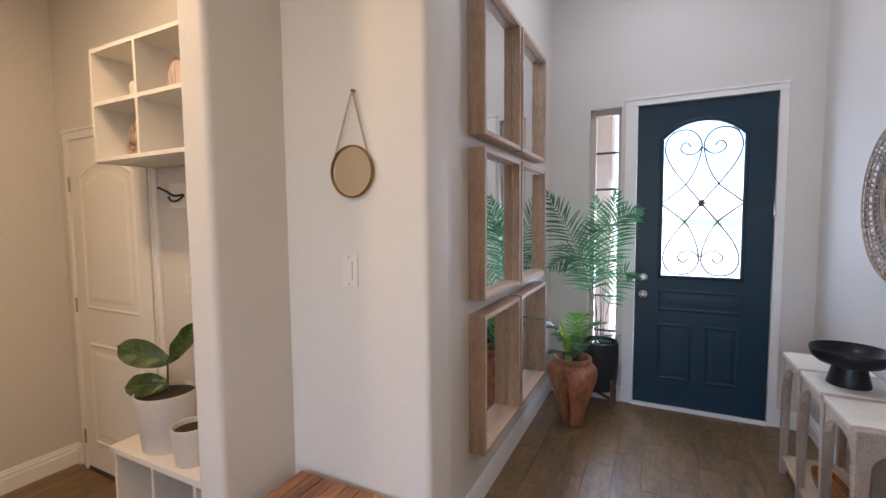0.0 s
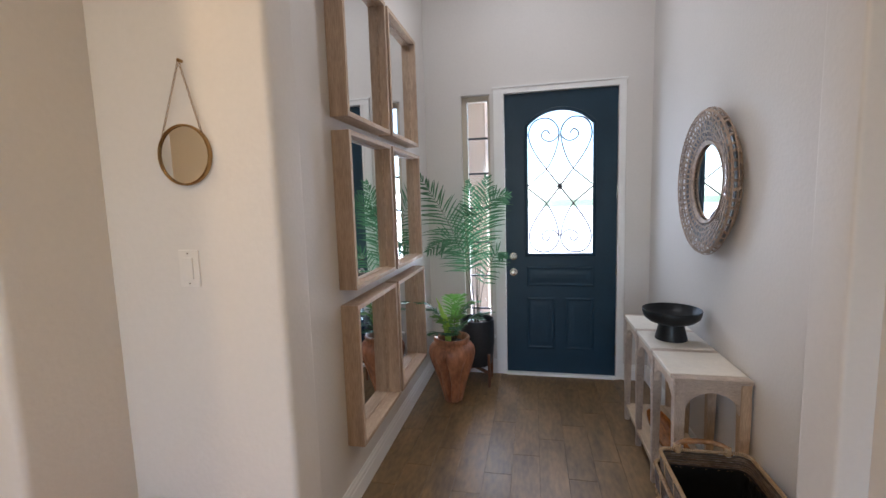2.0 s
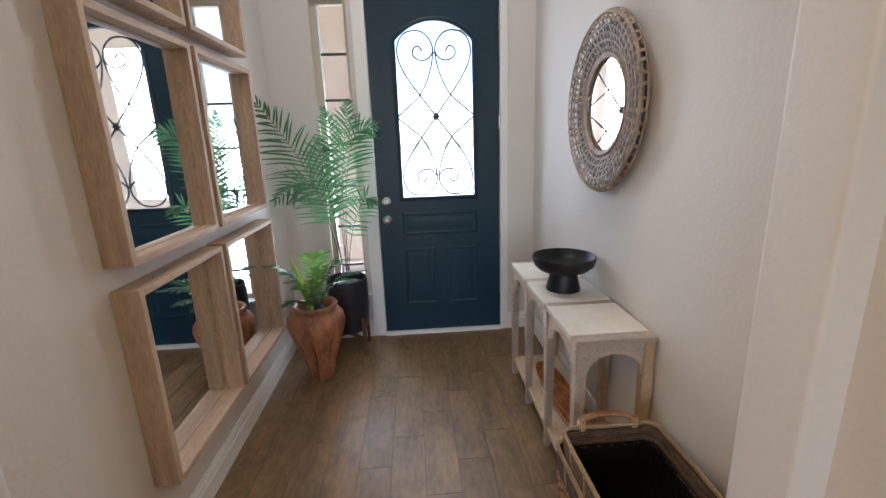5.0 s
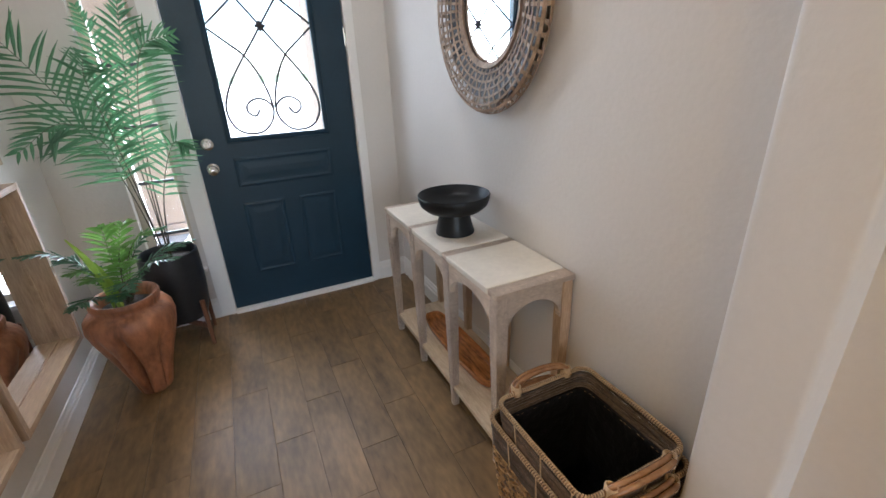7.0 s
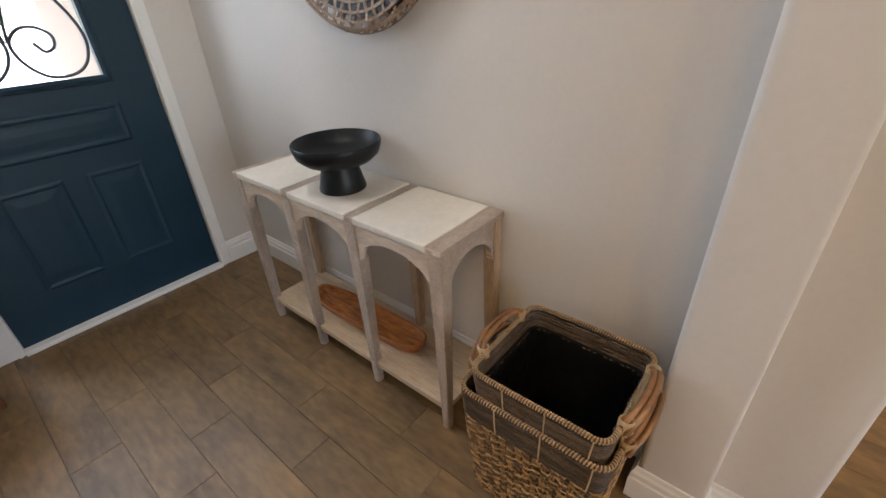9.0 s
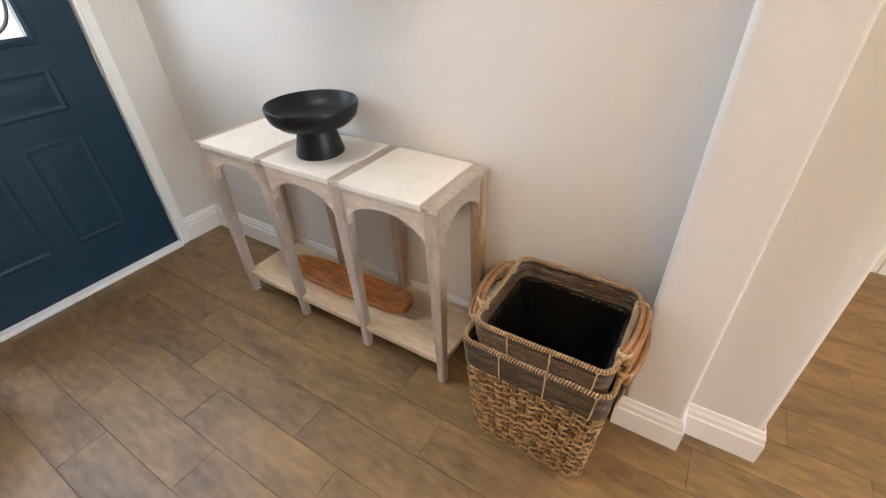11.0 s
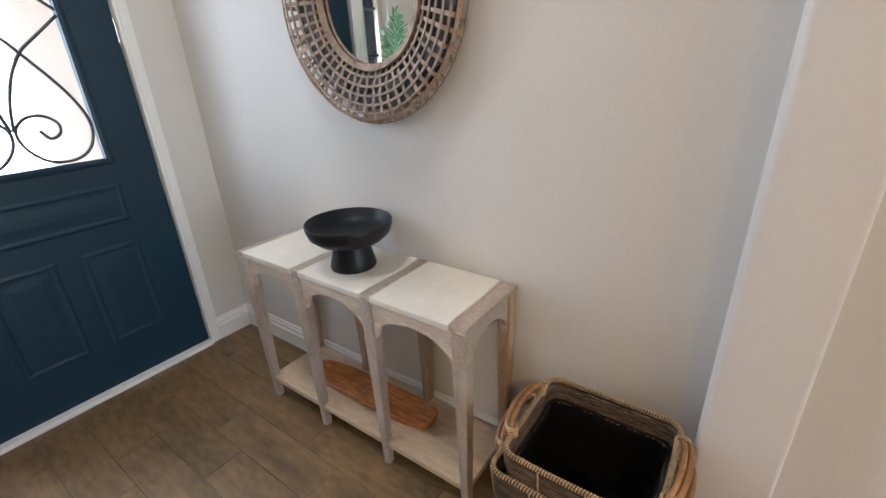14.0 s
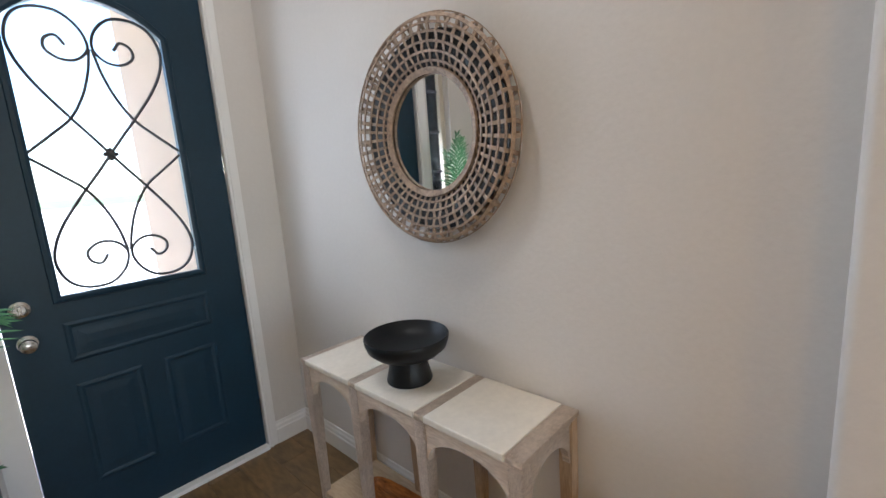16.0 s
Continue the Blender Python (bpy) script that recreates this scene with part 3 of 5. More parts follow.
def rattan_mirror():
    """Glass in a dish of flat cane: spokes run out over the dish, round its lip and back in to the wall."""
    cy, cz = 2.712, 1.618
    m = base("round_mirror", (XR, cy, cz), 0, "round mirror in a wide openwork rattan dish frame on the wall", "mirror")
    front = [(0.208, -0.030), (0.236, -0.044), (0.264, -0.055), (0.292, -0.063), (0.320, -0.068), (0.346, -0.069), (0.366, -0.063)]
    back = [(0.378, -0.050), (0.376, -0.038), (0.356, -0.024), (0.330, -0.012)]
    def band(r0, x0, r1, x1, thick, n=80):
        """A flat cane hoop between two radii."""
        bm = bmesh.new()
        nx, nr = (r1 - r0), -(x1 - x0)
        l = math.hypot(nx, nr) or 1
        ox, orr = -thick * nx / l, -thick * nr / l
        rings = []
        for k in range(n):
            c, q = math.cos(2 * math.pi * k / n), math.sin(2 * math.pi * k / n)
            rings.append([bm.verts.new((x, r * c, r * q)) for r, x in ((r0, x0), (r1, x1), (r1 + orr, x1 + ox), (r0 + orr, x0 + ox))])
        for a, b in zip(rings, rings[1:] + rings[:1]):
            for e in range(4):
                bm.faces.new((a[e], b[e], b[(e + 1) % 4], a[(e + 1) % 4]))
        return bm
    g = part("mirror_glass", lathe([(0.204, 0.0), (0.204, 0.004)], sides=64), M_MIRROR, m, "clear mirror glass")
    g.matrix_local = pose(-0.022, 0, 0, 0, -90)
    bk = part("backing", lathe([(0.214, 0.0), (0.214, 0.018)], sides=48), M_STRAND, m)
    bk.matrix_local = pose(-0.001, 0, 0, 0, -90)
    part("inner_rim", band(0.199, -0.030, 0.219, -0.037, 0.010), M_RATTAN, m, "pale rattan inner ring", smooth=30)
    for (r0, x0), (r1, x1) in zip(front, front[2:]):
        r, x = front[front.index((r0, x0)) + 1]
        d = Vector((r1 - r0, x1 - x0)).normalized() * 0.0039
        part("hoop", band(r - d.x, x - d.y, r + d.x, x + d.y, 0.0035), M_RATTAN, m, smooth=30)
    part("outer_rim", band(0.362, -0.065, 0.372, -0.059, 0.005), M_RATTAN, m, smooth=30)
    part("side_hoop", band(0.380, -0.046, 0.379, -0.040, 0.003), M_RATTAN, m, smooth=30)
    # back layer coloured black to put shade into the holes of the cane
    part("shade_layer", band(0.216, -0.022, 0.335, -0.030, 0.003), M_LINER_SHADE, m, "under-layer blackened for the shade between the canes")
    part("back_rim", band(0.336, -0.016, 0.322, -0.006, 0.006), M_RATTAN, m, smooth=30)
    n = 54
    run = front + back
    for k in range(n):
        a = 2 * math.pi * (k + random.uniform(-0.08, 0.08)) / n
        lean = 0.03 if k % 2 else -0.03
        bm = bmesh.new()
        prev = None
        for i, (r, x) in enumerate(run):
            b = a + lean * max(0, i - len(front) + 1) / len(back)
            c, q = math.cos(b), math.sin(b)
            w = 0.0044 + 0.0024 * min(1, (r - 0.21) / 0.16)
            lift = 0.0032 if (i + k) % 2 else -0.0040
            if i >= len(front):
                r, x = r + (0.003 if (i + k) % 2 else -0.003), x
            else:
                x += lift
            row = [bm.verts.new((x + dx, (r + dr) * c - e * w * q, (r + dr) * q + e * w * c)) for e, dx, dr in ((-1, 0.0011, -0.0006), (-1, -0.0011, 0.0006), (1, -0.0011, 0.0006), (1, 0.0011, -0.0006))]
            if prev:
                for e in range(4):
                    bm.faces.new((prev[e], row[e], row[(e + 1) % 4], prev[(e + 1) % 4]))
            prev = row
        part("spoke", bm, M_RATTAN, m)


rattan_mirror()


def hanging_mirror():
    cx, cz, r, y = -0.910, 1.72, 0.086, 1.315
    m = base("hanging_mirror", (cx, y, cz), 0, "small round brass-rimmed mirror hung on a chain", "mirror")
    g = part("mirror_glass", lathe([(r, 0), (r, 0.004)], sides=48), M_MIRROR, m)
    g.matrix_local = pose(0, -0.006, 0, 90)
    rim = part("rim", lathe([(r - 0.002, 0), (r + 0.004, 0), (r + 0.0055, 0.006), (r + 0.0045, 0.014), (r + 0.001, 0.0165), (r - 0.0015, 0.014), (r - 0.001, 0.008)], sides=48), M_BRASS, m, "aged brass rim", smooth=40)
    rim.matrix_local = pose(0, -0.001, 0, 90)
    top = (0.012, -0.014, 0.272)
    for s in (-1, 1):
        a, b = Vector((s * 0.070, -0.012, 0.056)), Vector(top)
        bm = bmesh.new()
        n = 20
        for k in range(n):
            p, q = a.lerp(b, k / n), a.lerp(b, (k + 0.85) / n)
            d = (q - p).normalized()
            side = Vector((0, 1, 0)) if k % 2 else d.cross(Vector((0, 1, 0)))
            loop = [p.lerp(q, 0.5) + d * (0.0056 * math.cos(t)) + side * (0.0032 * math.sin(t)) for t in [2 * math.pi * j / 8 for j in range(8)]]
            tube(loop, 0.0011, bm, sides=4, closed=True)
        part("chain", bm, M_BRASS, m)
    nail = part("nail", lathe([(0.005, 0), (0.005, 0.016), (0.002, 0.019)], sides=12), M_BRASS, m)
    nail.matrix_local = pose(top[0], 0, top[2], 90)


hanging_mirror()


def wall_switch(x, z, y):
    s = base("light_switch", (x, y, z), 0, "white rocker light switch on the wall", "switch")
    part("plate", box(-0.036, 0.036, -0.006, 0, -0.058, 0.058, bevel=0.003), M_PLATE, s)
    part("rocker", box(-0.017, 0.017, -0.011, -0.0055, -0.034, 0.034, bevel=0.002), M_PLATE, s)
    for dz in (-0.047, 0.047):
        sc = part("screw", lathe([(0.003, 0), (0.003, 0.001)], sides=10), M_NICKEL, s)
        sc.matrix_local = pose(0, -0.006, dz, 90)


wall_switch(-0.935, 1.375, 1.315)


# ---- console table and what it holds ----
TX0, TX1, TY0, TY1, TZ = 0.729, 1.039, 2.190, 3.288, 0.747
LEGS_Y = [2.190, 2.549, 2.907, 3.245]


def console_table():
    t = base("console_table", (0, 0, 0), 0, "whitewashed wooden console table with arched bays and shelf", "table")
    lw = 0.043
    def leg(x, y, sx):
        bm = bmesh.new()
        rings = []
        for z, w, off in ((TZ - 0.012, lw, 0), (0.56, lw, 0), (0.0, 0.030, 0.008)):
            rings.append([bm.verts.new(p) for p in ((x + sx * off, y + (lw - w) / 2, z), (x + sx * (off + w), y + (lw - w) / 2, z), (x + sx * (off + w), y + (lw + w) / 2, z), (x + sx * off, y + (lw + w) / 2, z))])
        for r, s in zip(rings, rings[1:]):
            for j in range(4):
                bm.faces.new((r[j], r[(j + 1) % 4], s[(j + 1) % 4], s[j]))
        bm.faces.new(rings[0])
        bm.faces.new(rings[-1][::-1])
        bmesh.ops.bevel(bm, geom=[e for e in bm.edges if abs((e.verts[0].co - e.verts[1].co).z) > 0.1], offset=0.004, segments=2, affect="EDGES")
        return bm
    for y in LEGS_Y:
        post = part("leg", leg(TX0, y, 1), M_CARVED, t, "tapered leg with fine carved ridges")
        bm, z = bmesh.new(), TZ - 0.030
        while z > 0.40:
            e = random.uniform(0.0006, 0.0015)
            shift = 0.008 * max(0, 0.56 - z) / 0.56
            slim = (lw - 0.030) * max(0, 0.56 - z) / 0.56
            if random.random() < min(1, (z - 0.36) / 0.16):
                box(TX0 + shift - e, TX0 + shift + lw - slim + e, y + slim / 2 - e, y + lw - slim / 2 + e, z, z + random.uniform(0.002, 0.0036), bm)
            z -= random.uniform(0.0058, 0.0080)
        part("carved_ridge", bm, M_CARVED, post)["kind"] = "stuff"
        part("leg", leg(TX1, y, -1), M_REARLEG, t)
    def apron(u0, u1, place):
        """A board with an arch cut from its lower edge; place maps (u, depth, z)."""
        zt, zs, za = TZ - 0.03, 0.590, 0.682
        m, half = (u0 + u1) / 2, (u1 - u0) / 2 - 0.0025
        arch = [(m + half * math.cos(math.pi * k / 16), zs + (za - zs) * math.sin(math.pi * k / 16)) for k in range(17)]
        out = [(u0, zs - 0.006), (u0, zt), (u1, zt), (u1, zs - 0.006)] + arch
        bm = bmesh.new()
        a = [bm.verts.new(place(u, 0.006, z)) for u, z in out]
        b = [bm.verts.new(place(u, 0.030, z)) for u, z in out]
        bm.faces.new(a)
        bm.faces.new(b[::-1])
        for i in range(len(out)):
            bm.faces.new((a[i], a[(i + 1) % len(out)], b[(i + 1) % len(out)], b[i]))
        return bm
    for a, b in zip(LEGS_Y, LEGS_Y[1:]):
        part("arched_apron", apron(a + lw, b, lambda u, d, z: (TX0 + d, u, z)), M_GREYOAK_Y, t)
        part("arched_apron", apron(a + lw, b, lambda u, d, z: (TX1 - d, u, z)), M_GREYOAK_Y, t)
        part("rail", box(TX0 + 0.002, TX0 + 0.034, a + lw, b, TZ - 0.03, TZ - 0.012), M_GREYOAK_Y, t)
        part("rail", box(TX1 - 0.034, TX1 - 0.002, a + lw, b, TZ - 0.03, TZ - 0.012), M_GREYOAK_Y, t)
    for y, s in ((TY0, 1), (LEGS_Y[-1] + lw, -1)):
        part("arched_apron", apron(TX0 + lw, TX1 - lw, lambda u, d, z: (u, y + s * d, z)), M_CARVED_Y, t)
        part("rail", box(TX0 + lw, TX1 - lw, *sorted((y + s * 0.002, y + s * 0.034)), TZ - 0.03, TZ - 0.0205), M_CARVED_Y, t)
    part("shelf", box(TX0 + 0.012, TX1 - 0.012, TY0 + 0.012, TY1 - 0.012, 0.088, 0.112, bevel=0.003), M_SHELF, t, "pale bare wood bottom shelf")
    strips = [(TY0 - 0.004, TY0 + 0.052)] + [(y - 0.001, y + lw - 0.004) for y in LEGS_Y[1:3]] + [(TY1 - 0.028, TY1 + 0.003)]
    for a, b in strips:
        part("crosspiece", box(TX0 - 0.003, TX1 + 0.002, a, b, TZ - 0.02, TZ - 0.001, bevel=0.002), M_CARVED_Y, t)
    bm, x = bmesh.new(), TX0 + 0.004
    while x < TX1 - 0.006:
        box(x, x + random.uniform(0.002, 0.0035), TY0 - 0.0045, TY0 + random.uniform(0.030, 0.050), TZ - 0.018, TZ - random.uniform(0.0, 0.0006), bm)
        x += random.uniform(0.006, 0.009)
    part("carved_ridge", bm, M_CARVED_Y, t)["kind"] = "stuff"
    for (a0, a1), (b0, b1) in zip(strips, strips[1:]):
        part("top_panel", box(TX0 - 0.005, TX1 + 0.002, a1 + 0.0015, b0 - 0.0015, TZ - 0.022, TZ + 0.001, bevel=0.005), M_TOPPANEL, t, "limewashed off-white top panel")


console_table()


def pedestal_bowl():
    b = base("pedestal_bowl", (0.875, 2.765, TZ + 0.001), 0, "matte black ceramic pedestal bowl on the console", "bowl")
    part("foot", lathe([(0.083, 0), (0.084, 0.006), (0.074, 0.045), (0.066, 0.08), (0.064, 0.098)], sides=48), M_BLACK, b, smooth=40)
    part("dish", lathe([(0.05, 0.089), (0.080, 0.092), (0.118, 0.105), (0.143, 0.127), (0.152, 0.152), (0.154, 0.169), (0.1515, 0.1725), (0.148, 0.169), (0.138, 0.140), (0.10, 0.120), (0.04, 0.112)], sides=64),
         M_BLACK, b, smooth=50)


pedestal_bowl()


def dough_tray():
    bm = bmesh.new()
    rings = []
    L, W = 0.325, 0.068
    n = 40
    for s, z in ((0.80, 0.0), (0.93, 0.012), (1.0, 0.040), (1.0, 0.047), (0.95, 0.047), (0.86, 0.026), (0.74, 0.018)):
        ring = []
        for k in range(n):
            a = 2 * math.pi * k / n
            c, q = math.cos(a), math.sin(a)
            e = 0.55
            x = W * math.copysign(abs(c) ** e, c) * (s if s < 0.99 else 1)
            y = L * math.copysign(abs(q) ** (e * 1.1), q) * (1 - (1 - s) * 0.45)
            ring.append(bm.verts.new((x, y, z + 0.008 * (abs(q) ** 6) * (z > 0.03))))
        rings.append(ring)
    for r, s in zip(rings, rings[1:]):
        for k in range(n):
            bm.faces.new((r[k], r[(k + 1) % n], s[(k + 1) % n], s[k]))
    bm.faces.new(rings[0][::-1])
    bm.faces.new(rings[-1])
    o = thing("dough_tray", bm, M_TRAY, "long oiled reddish wooden dough tray on the shelf", "tray", smooth=40)
    o.matrix_world = pose(0.885, 2.77, 0.1125, 0, 0, 1.5)


dough_tray()


# ---- nested baskets ----
def rect_loop(hx, hy, r, n=10):
    pts = []
    for cx, cy, a0 in ((hx - r, hy - r, 0), (-hx + r, hy - r, 90), (-hx + r, -hy + r, 180), (hx - r, -hy + r, 270)):
        for k in range(n + 1):
            a = radians(a0 + 90 * k / n)
            pts.append(Vector((cx + r * math.cos(a), cy + r * math.sin(a))))
    return pts


def resample(loop, n):
    """n points at even steps along a closed loop."""
    seg = [(loop[(i + 1) % len(loop)] - loop[i]).length for i in range(len(loop))]
    total = sum(seg)
    out, i, acc = [], 0, 0.0
    for k in range(n):
        want = total * k / n
        while acc + seg[i] < want:
            acc += seg[i]
            i += 1
        out.append(loop[i].lerp(loop[(i + 1) % len(loop)], (want - acc) / seg[i]))
    return out


def basket(name, at, turn, hx, hy, h, taper, label, weave_top, handles):
    b = base(name, at, turn, label, "basket", "nested storage baskets")
    def loop_at(z, n, grow=0.0):
        f = z / h
        return [Vector((p.x, p.y, z)) for p in resample(rect_loop(hx - taper * (1 - f) + grow, hy - taper * (1 - f) + grow, 0.035), n)]
    # dark lining, stitched on below the coiled collar
    bm = bmesh.new()
    n, lip = 48, h - 0.066
    rings = [[bm.verts.new(p) for p in loop_at(z, n, -0.004)] for z in (0.004, h * 0.5, lip)]
    rings += [[bm.verts.new(p) for p in loop_at(z, n, -0.012)] for z in (lip, h * 0.5, 0.014)]
    for r, s in zip(rings, rings[1:]):
        for k in range(n):
            bm.faces.new((r[k], r[(k + 1) % n], s[(k + 1) % n], s[k]))
    bm.faces.new(rings[0][::-1])
    bm.faces.new(rings[-1])
    lining = part("lining", bm, M_LINER_SHADE, b, "black lining")
    bm = bmesh.new()
    seam = loop_at(lip - 0.004, 150, -0.0135)
    for k in range(0, 150, 2):
        if random.random() < 0.75:
            tube([seam[k], seam[(k + 1) % 150] + Vector((0, 0, random.uniform(-0.002, 0.002)))], 0.0010, bm, sides=4)
    part("stitching", bm, M_ROPE, lining, "pale stitches")["kind"] = "stuff"
    # paired stakes and woven strands, uneven
    count = 88
    bm = bmesh.new()
    cols = [loop_at(0.006 + (weave_top - 0.004) * e / 5, count * 2) for e in range(6)]
    for k in range(count * 2):
        if k % 3 == 2:
            continue
        col = [c[k] + Vector((c[k].x, c[k].y, 0)).normalized() * (0.0014 if e % 2 else -0.001) for e, c in enumerate(cols)]
        tube([p + Vector((random.uniform(-0.001, 0.001), random.uniform(-0.001, 0.001), 0)) for p in col], random.uniform(0.0024, 0.0036), bm, sides=5)
    part("stake_ring", bm, M_WEAVE, b)["kind"] = "stuff"
    pitch = 0.0098
    dark, pale = bmesh.new(), bmesh.new()
    for i in range(int(weave_top / pitch)):
        z = 0.010 + i * pitch
        pts = []
        for k, p in enumerate(loop_at(z, count * 2)):
            c = Vector((p.x, p.y, 0)).normalized()
            cell = (k // 3 + i + (i // 5)) % 2
            pts.append(p + c * ((0.0072 if cell else -0.0022) + random.uniform(-0.0012, 0.0012)) + Vector((0, 0, random.uniform(-0.0022, 0.0022))))
        tube(pts, random.uniform(0.0028, 0.0042), dark if i % 3 == 2 else pale, sides=5, closed=True, flat=0.75)
    weave = part("weave", pale, M_WEAVE, b, "golden woven seagrass body", smooth=60)
    part("dark_strand", dark, M_STRAND, weave, smooth=60)
    z = weave_top + 0.004
    while z < h - 0.012:
        pts = [p + Vector((p.x, p.y, 0)).normalized() * random.uniform(0.001, 0.0035) + Vector((0, 0, random.uniform(-0.0012, 0.0012))) for p in loop_at(z, 72)]
        part("coil", tube(pts, 0.0044, sides=6, closed=True), M_COIL, b, smooth=60)
        z += 0.0096
    for k in range(0, 12):
        p = loop_at(weave_top, 12)[k]
        q = loop_at(h - 0.006, 12)[k]
        c = Vector((p.x, p.y, 0)).normalized() * 0.007
        part("tie", tube([p + c, p.lerp(q, 0.5) + c * 1.1, q + c], 0.0022, sides=5), M_ROPE, b)
    # wrapped rim
    core = loop_at(h - 0.004, 260)
    rim = part("rim", tube(core, 0.0052, sides=6, closed=True), M_STRAND, b, "cord-wrapped rim")
    turns = 1440
    fine = loop_at(h - 0.004, turns)
    wrap = []
    for i, p in enumerate(fine):
        d = (fine[(i + 1) % turns] - fine[i - 1]).normalized()
        q, side = 2 * math.pi * i / 8, Vector((d.y, -d.x, 0))
        wrap.append(p + side * (0.0058 * math.cos(q)) + Vector((0, 0, 0.0058 * math.sin(q) + 0.0012 * math.sin(i * 0.021))))
    part("wrapping", tube(wrap, 0.0023, sides=4, closed=True), M_ROPE, rim)
    for s in handles:
        y = s * hy
        arch = [(-0.104, 0.0, -0.014), (-0.096, s * 0.006, 0.008), (-0.062, s * 0.016, 0.020), (0, s * 0.020, 0.024), (0.062, s * 0.016, 0.020), (0.096, s * 0.006, 0.008), (0.104, 0.0, -0.014)]
        for dz, dy in ((0, 0), (-0.002, 0.015)):
            part("handle", tube(spline([(u, y + v + s * dy, h + w + dz) for u, v, w in arch], 5), 0.0078, sides=8), M_HANDLE, b, "glossy bent rattan handle", smooth=60)
        for u in (-0.094, 0.094):
            turns = [(h - 0.018 + 0.034 * j / 96, 2 * math.pi * j / 12) for j in range(97)]
            part("binding", tube([(u + 0.0118 * math.cos(q), y + s * 0.008 + 0.0155 * math.sin(q), z) for z, q in turns], 0.0030, sides=4), M_ROPE, b)
    return b


basket("woven_basket", (0.797, 1.845, 0.002), 0, 0.187, 0.203, 0.44, 0.030, "large square seagrass basket holding a smaller one", 0.335, (1, -1))
basket("woven_basket", (0.788, 1.836, 0.028), 0, 0.168, 0.181, 0.486, 0.042, "smaller lidless seagrass basket nested in another", 0.32, (1, -1))


# ---- plants by the door ----
def frond(parent, stem, leaves, length, mat, droop=0.25, lean=None, start=0.28, width=0.0065, up=Vector((0, 0, 1)), stalk=0.0038):
    """One feather palm leaf: a curved rib with slim folded leaflets on both sides."""
    rib = spline(stem, 8)
    n = len(rib)
    f = part("frond", tube(rib, [stalk * (1 - 0.75 * i / (n - 1)) for i in range(n)], sides=5), M_STALK, parent, smooth=60)
    bm = bmesh.new()
    for k in range(leaves):
        u = start + (1 - start) * (k + random.uniform(-0.2, 0.2)) / (leaves - 1)
        u = min(max(u, start), 0.999)
        i = min(int(u * (n - 1)), n - 2)
        p = rib[i].lerp(rib[i + 1], u * (n - 1) - i)
        d = (rib[i + 1] - rib[i]).normalized()
        side = d.cross(up)
        side = side.normalized() if side.length > 0.05 else Vector((1, 0, 0))
        nrm = side.cross(d).normalized()
        rel = (u - start) / (1 - start)
        ll = length * (0.45 + 0.55 * math.sin(math.pi * min(1, rel * 0.95 + 0.12))) * (1 - 0.45 * rel ** 3)
        for s in (-1, 1):
            a = radians(64 - 30 * rel + random.uniform(-7, 7))
            out = (d * math.cos(a) + side * (s * math.sin(a)) + nrm * random.uniform(0.02, 0.22)).normalized()
            l = ll * random.uniform(0.85, 1.1)
            pts = []
            for j in range(5):
                v = j / 4
                pts.append(p + out * (l * v) + Vector((0, 0, -droop * l * v * v)))
            wdir = out.cross(nrm).normalized()
            prev = None
            for j, q in enumerate(pts):
                w = width * (0.35, 1.0, 0.95, 0.6, 0.05)[j]
                tri = [bm.verts.new(q - wdir * w), bm.verts.new(q + nrm * (-w * 0.45)), bm.verts.new(q + wdir * w)]
                if prev:
                    bm.faces.new((prev[0], prev[1], tri[1], tri[0]))
                    bm.faces.new((prev[1], prev[2], tri[2], tri[1]))
                prev = tri
    lf = part("foliage", bm, mat, f)
    lf["kind"] = "stuff"
    return f


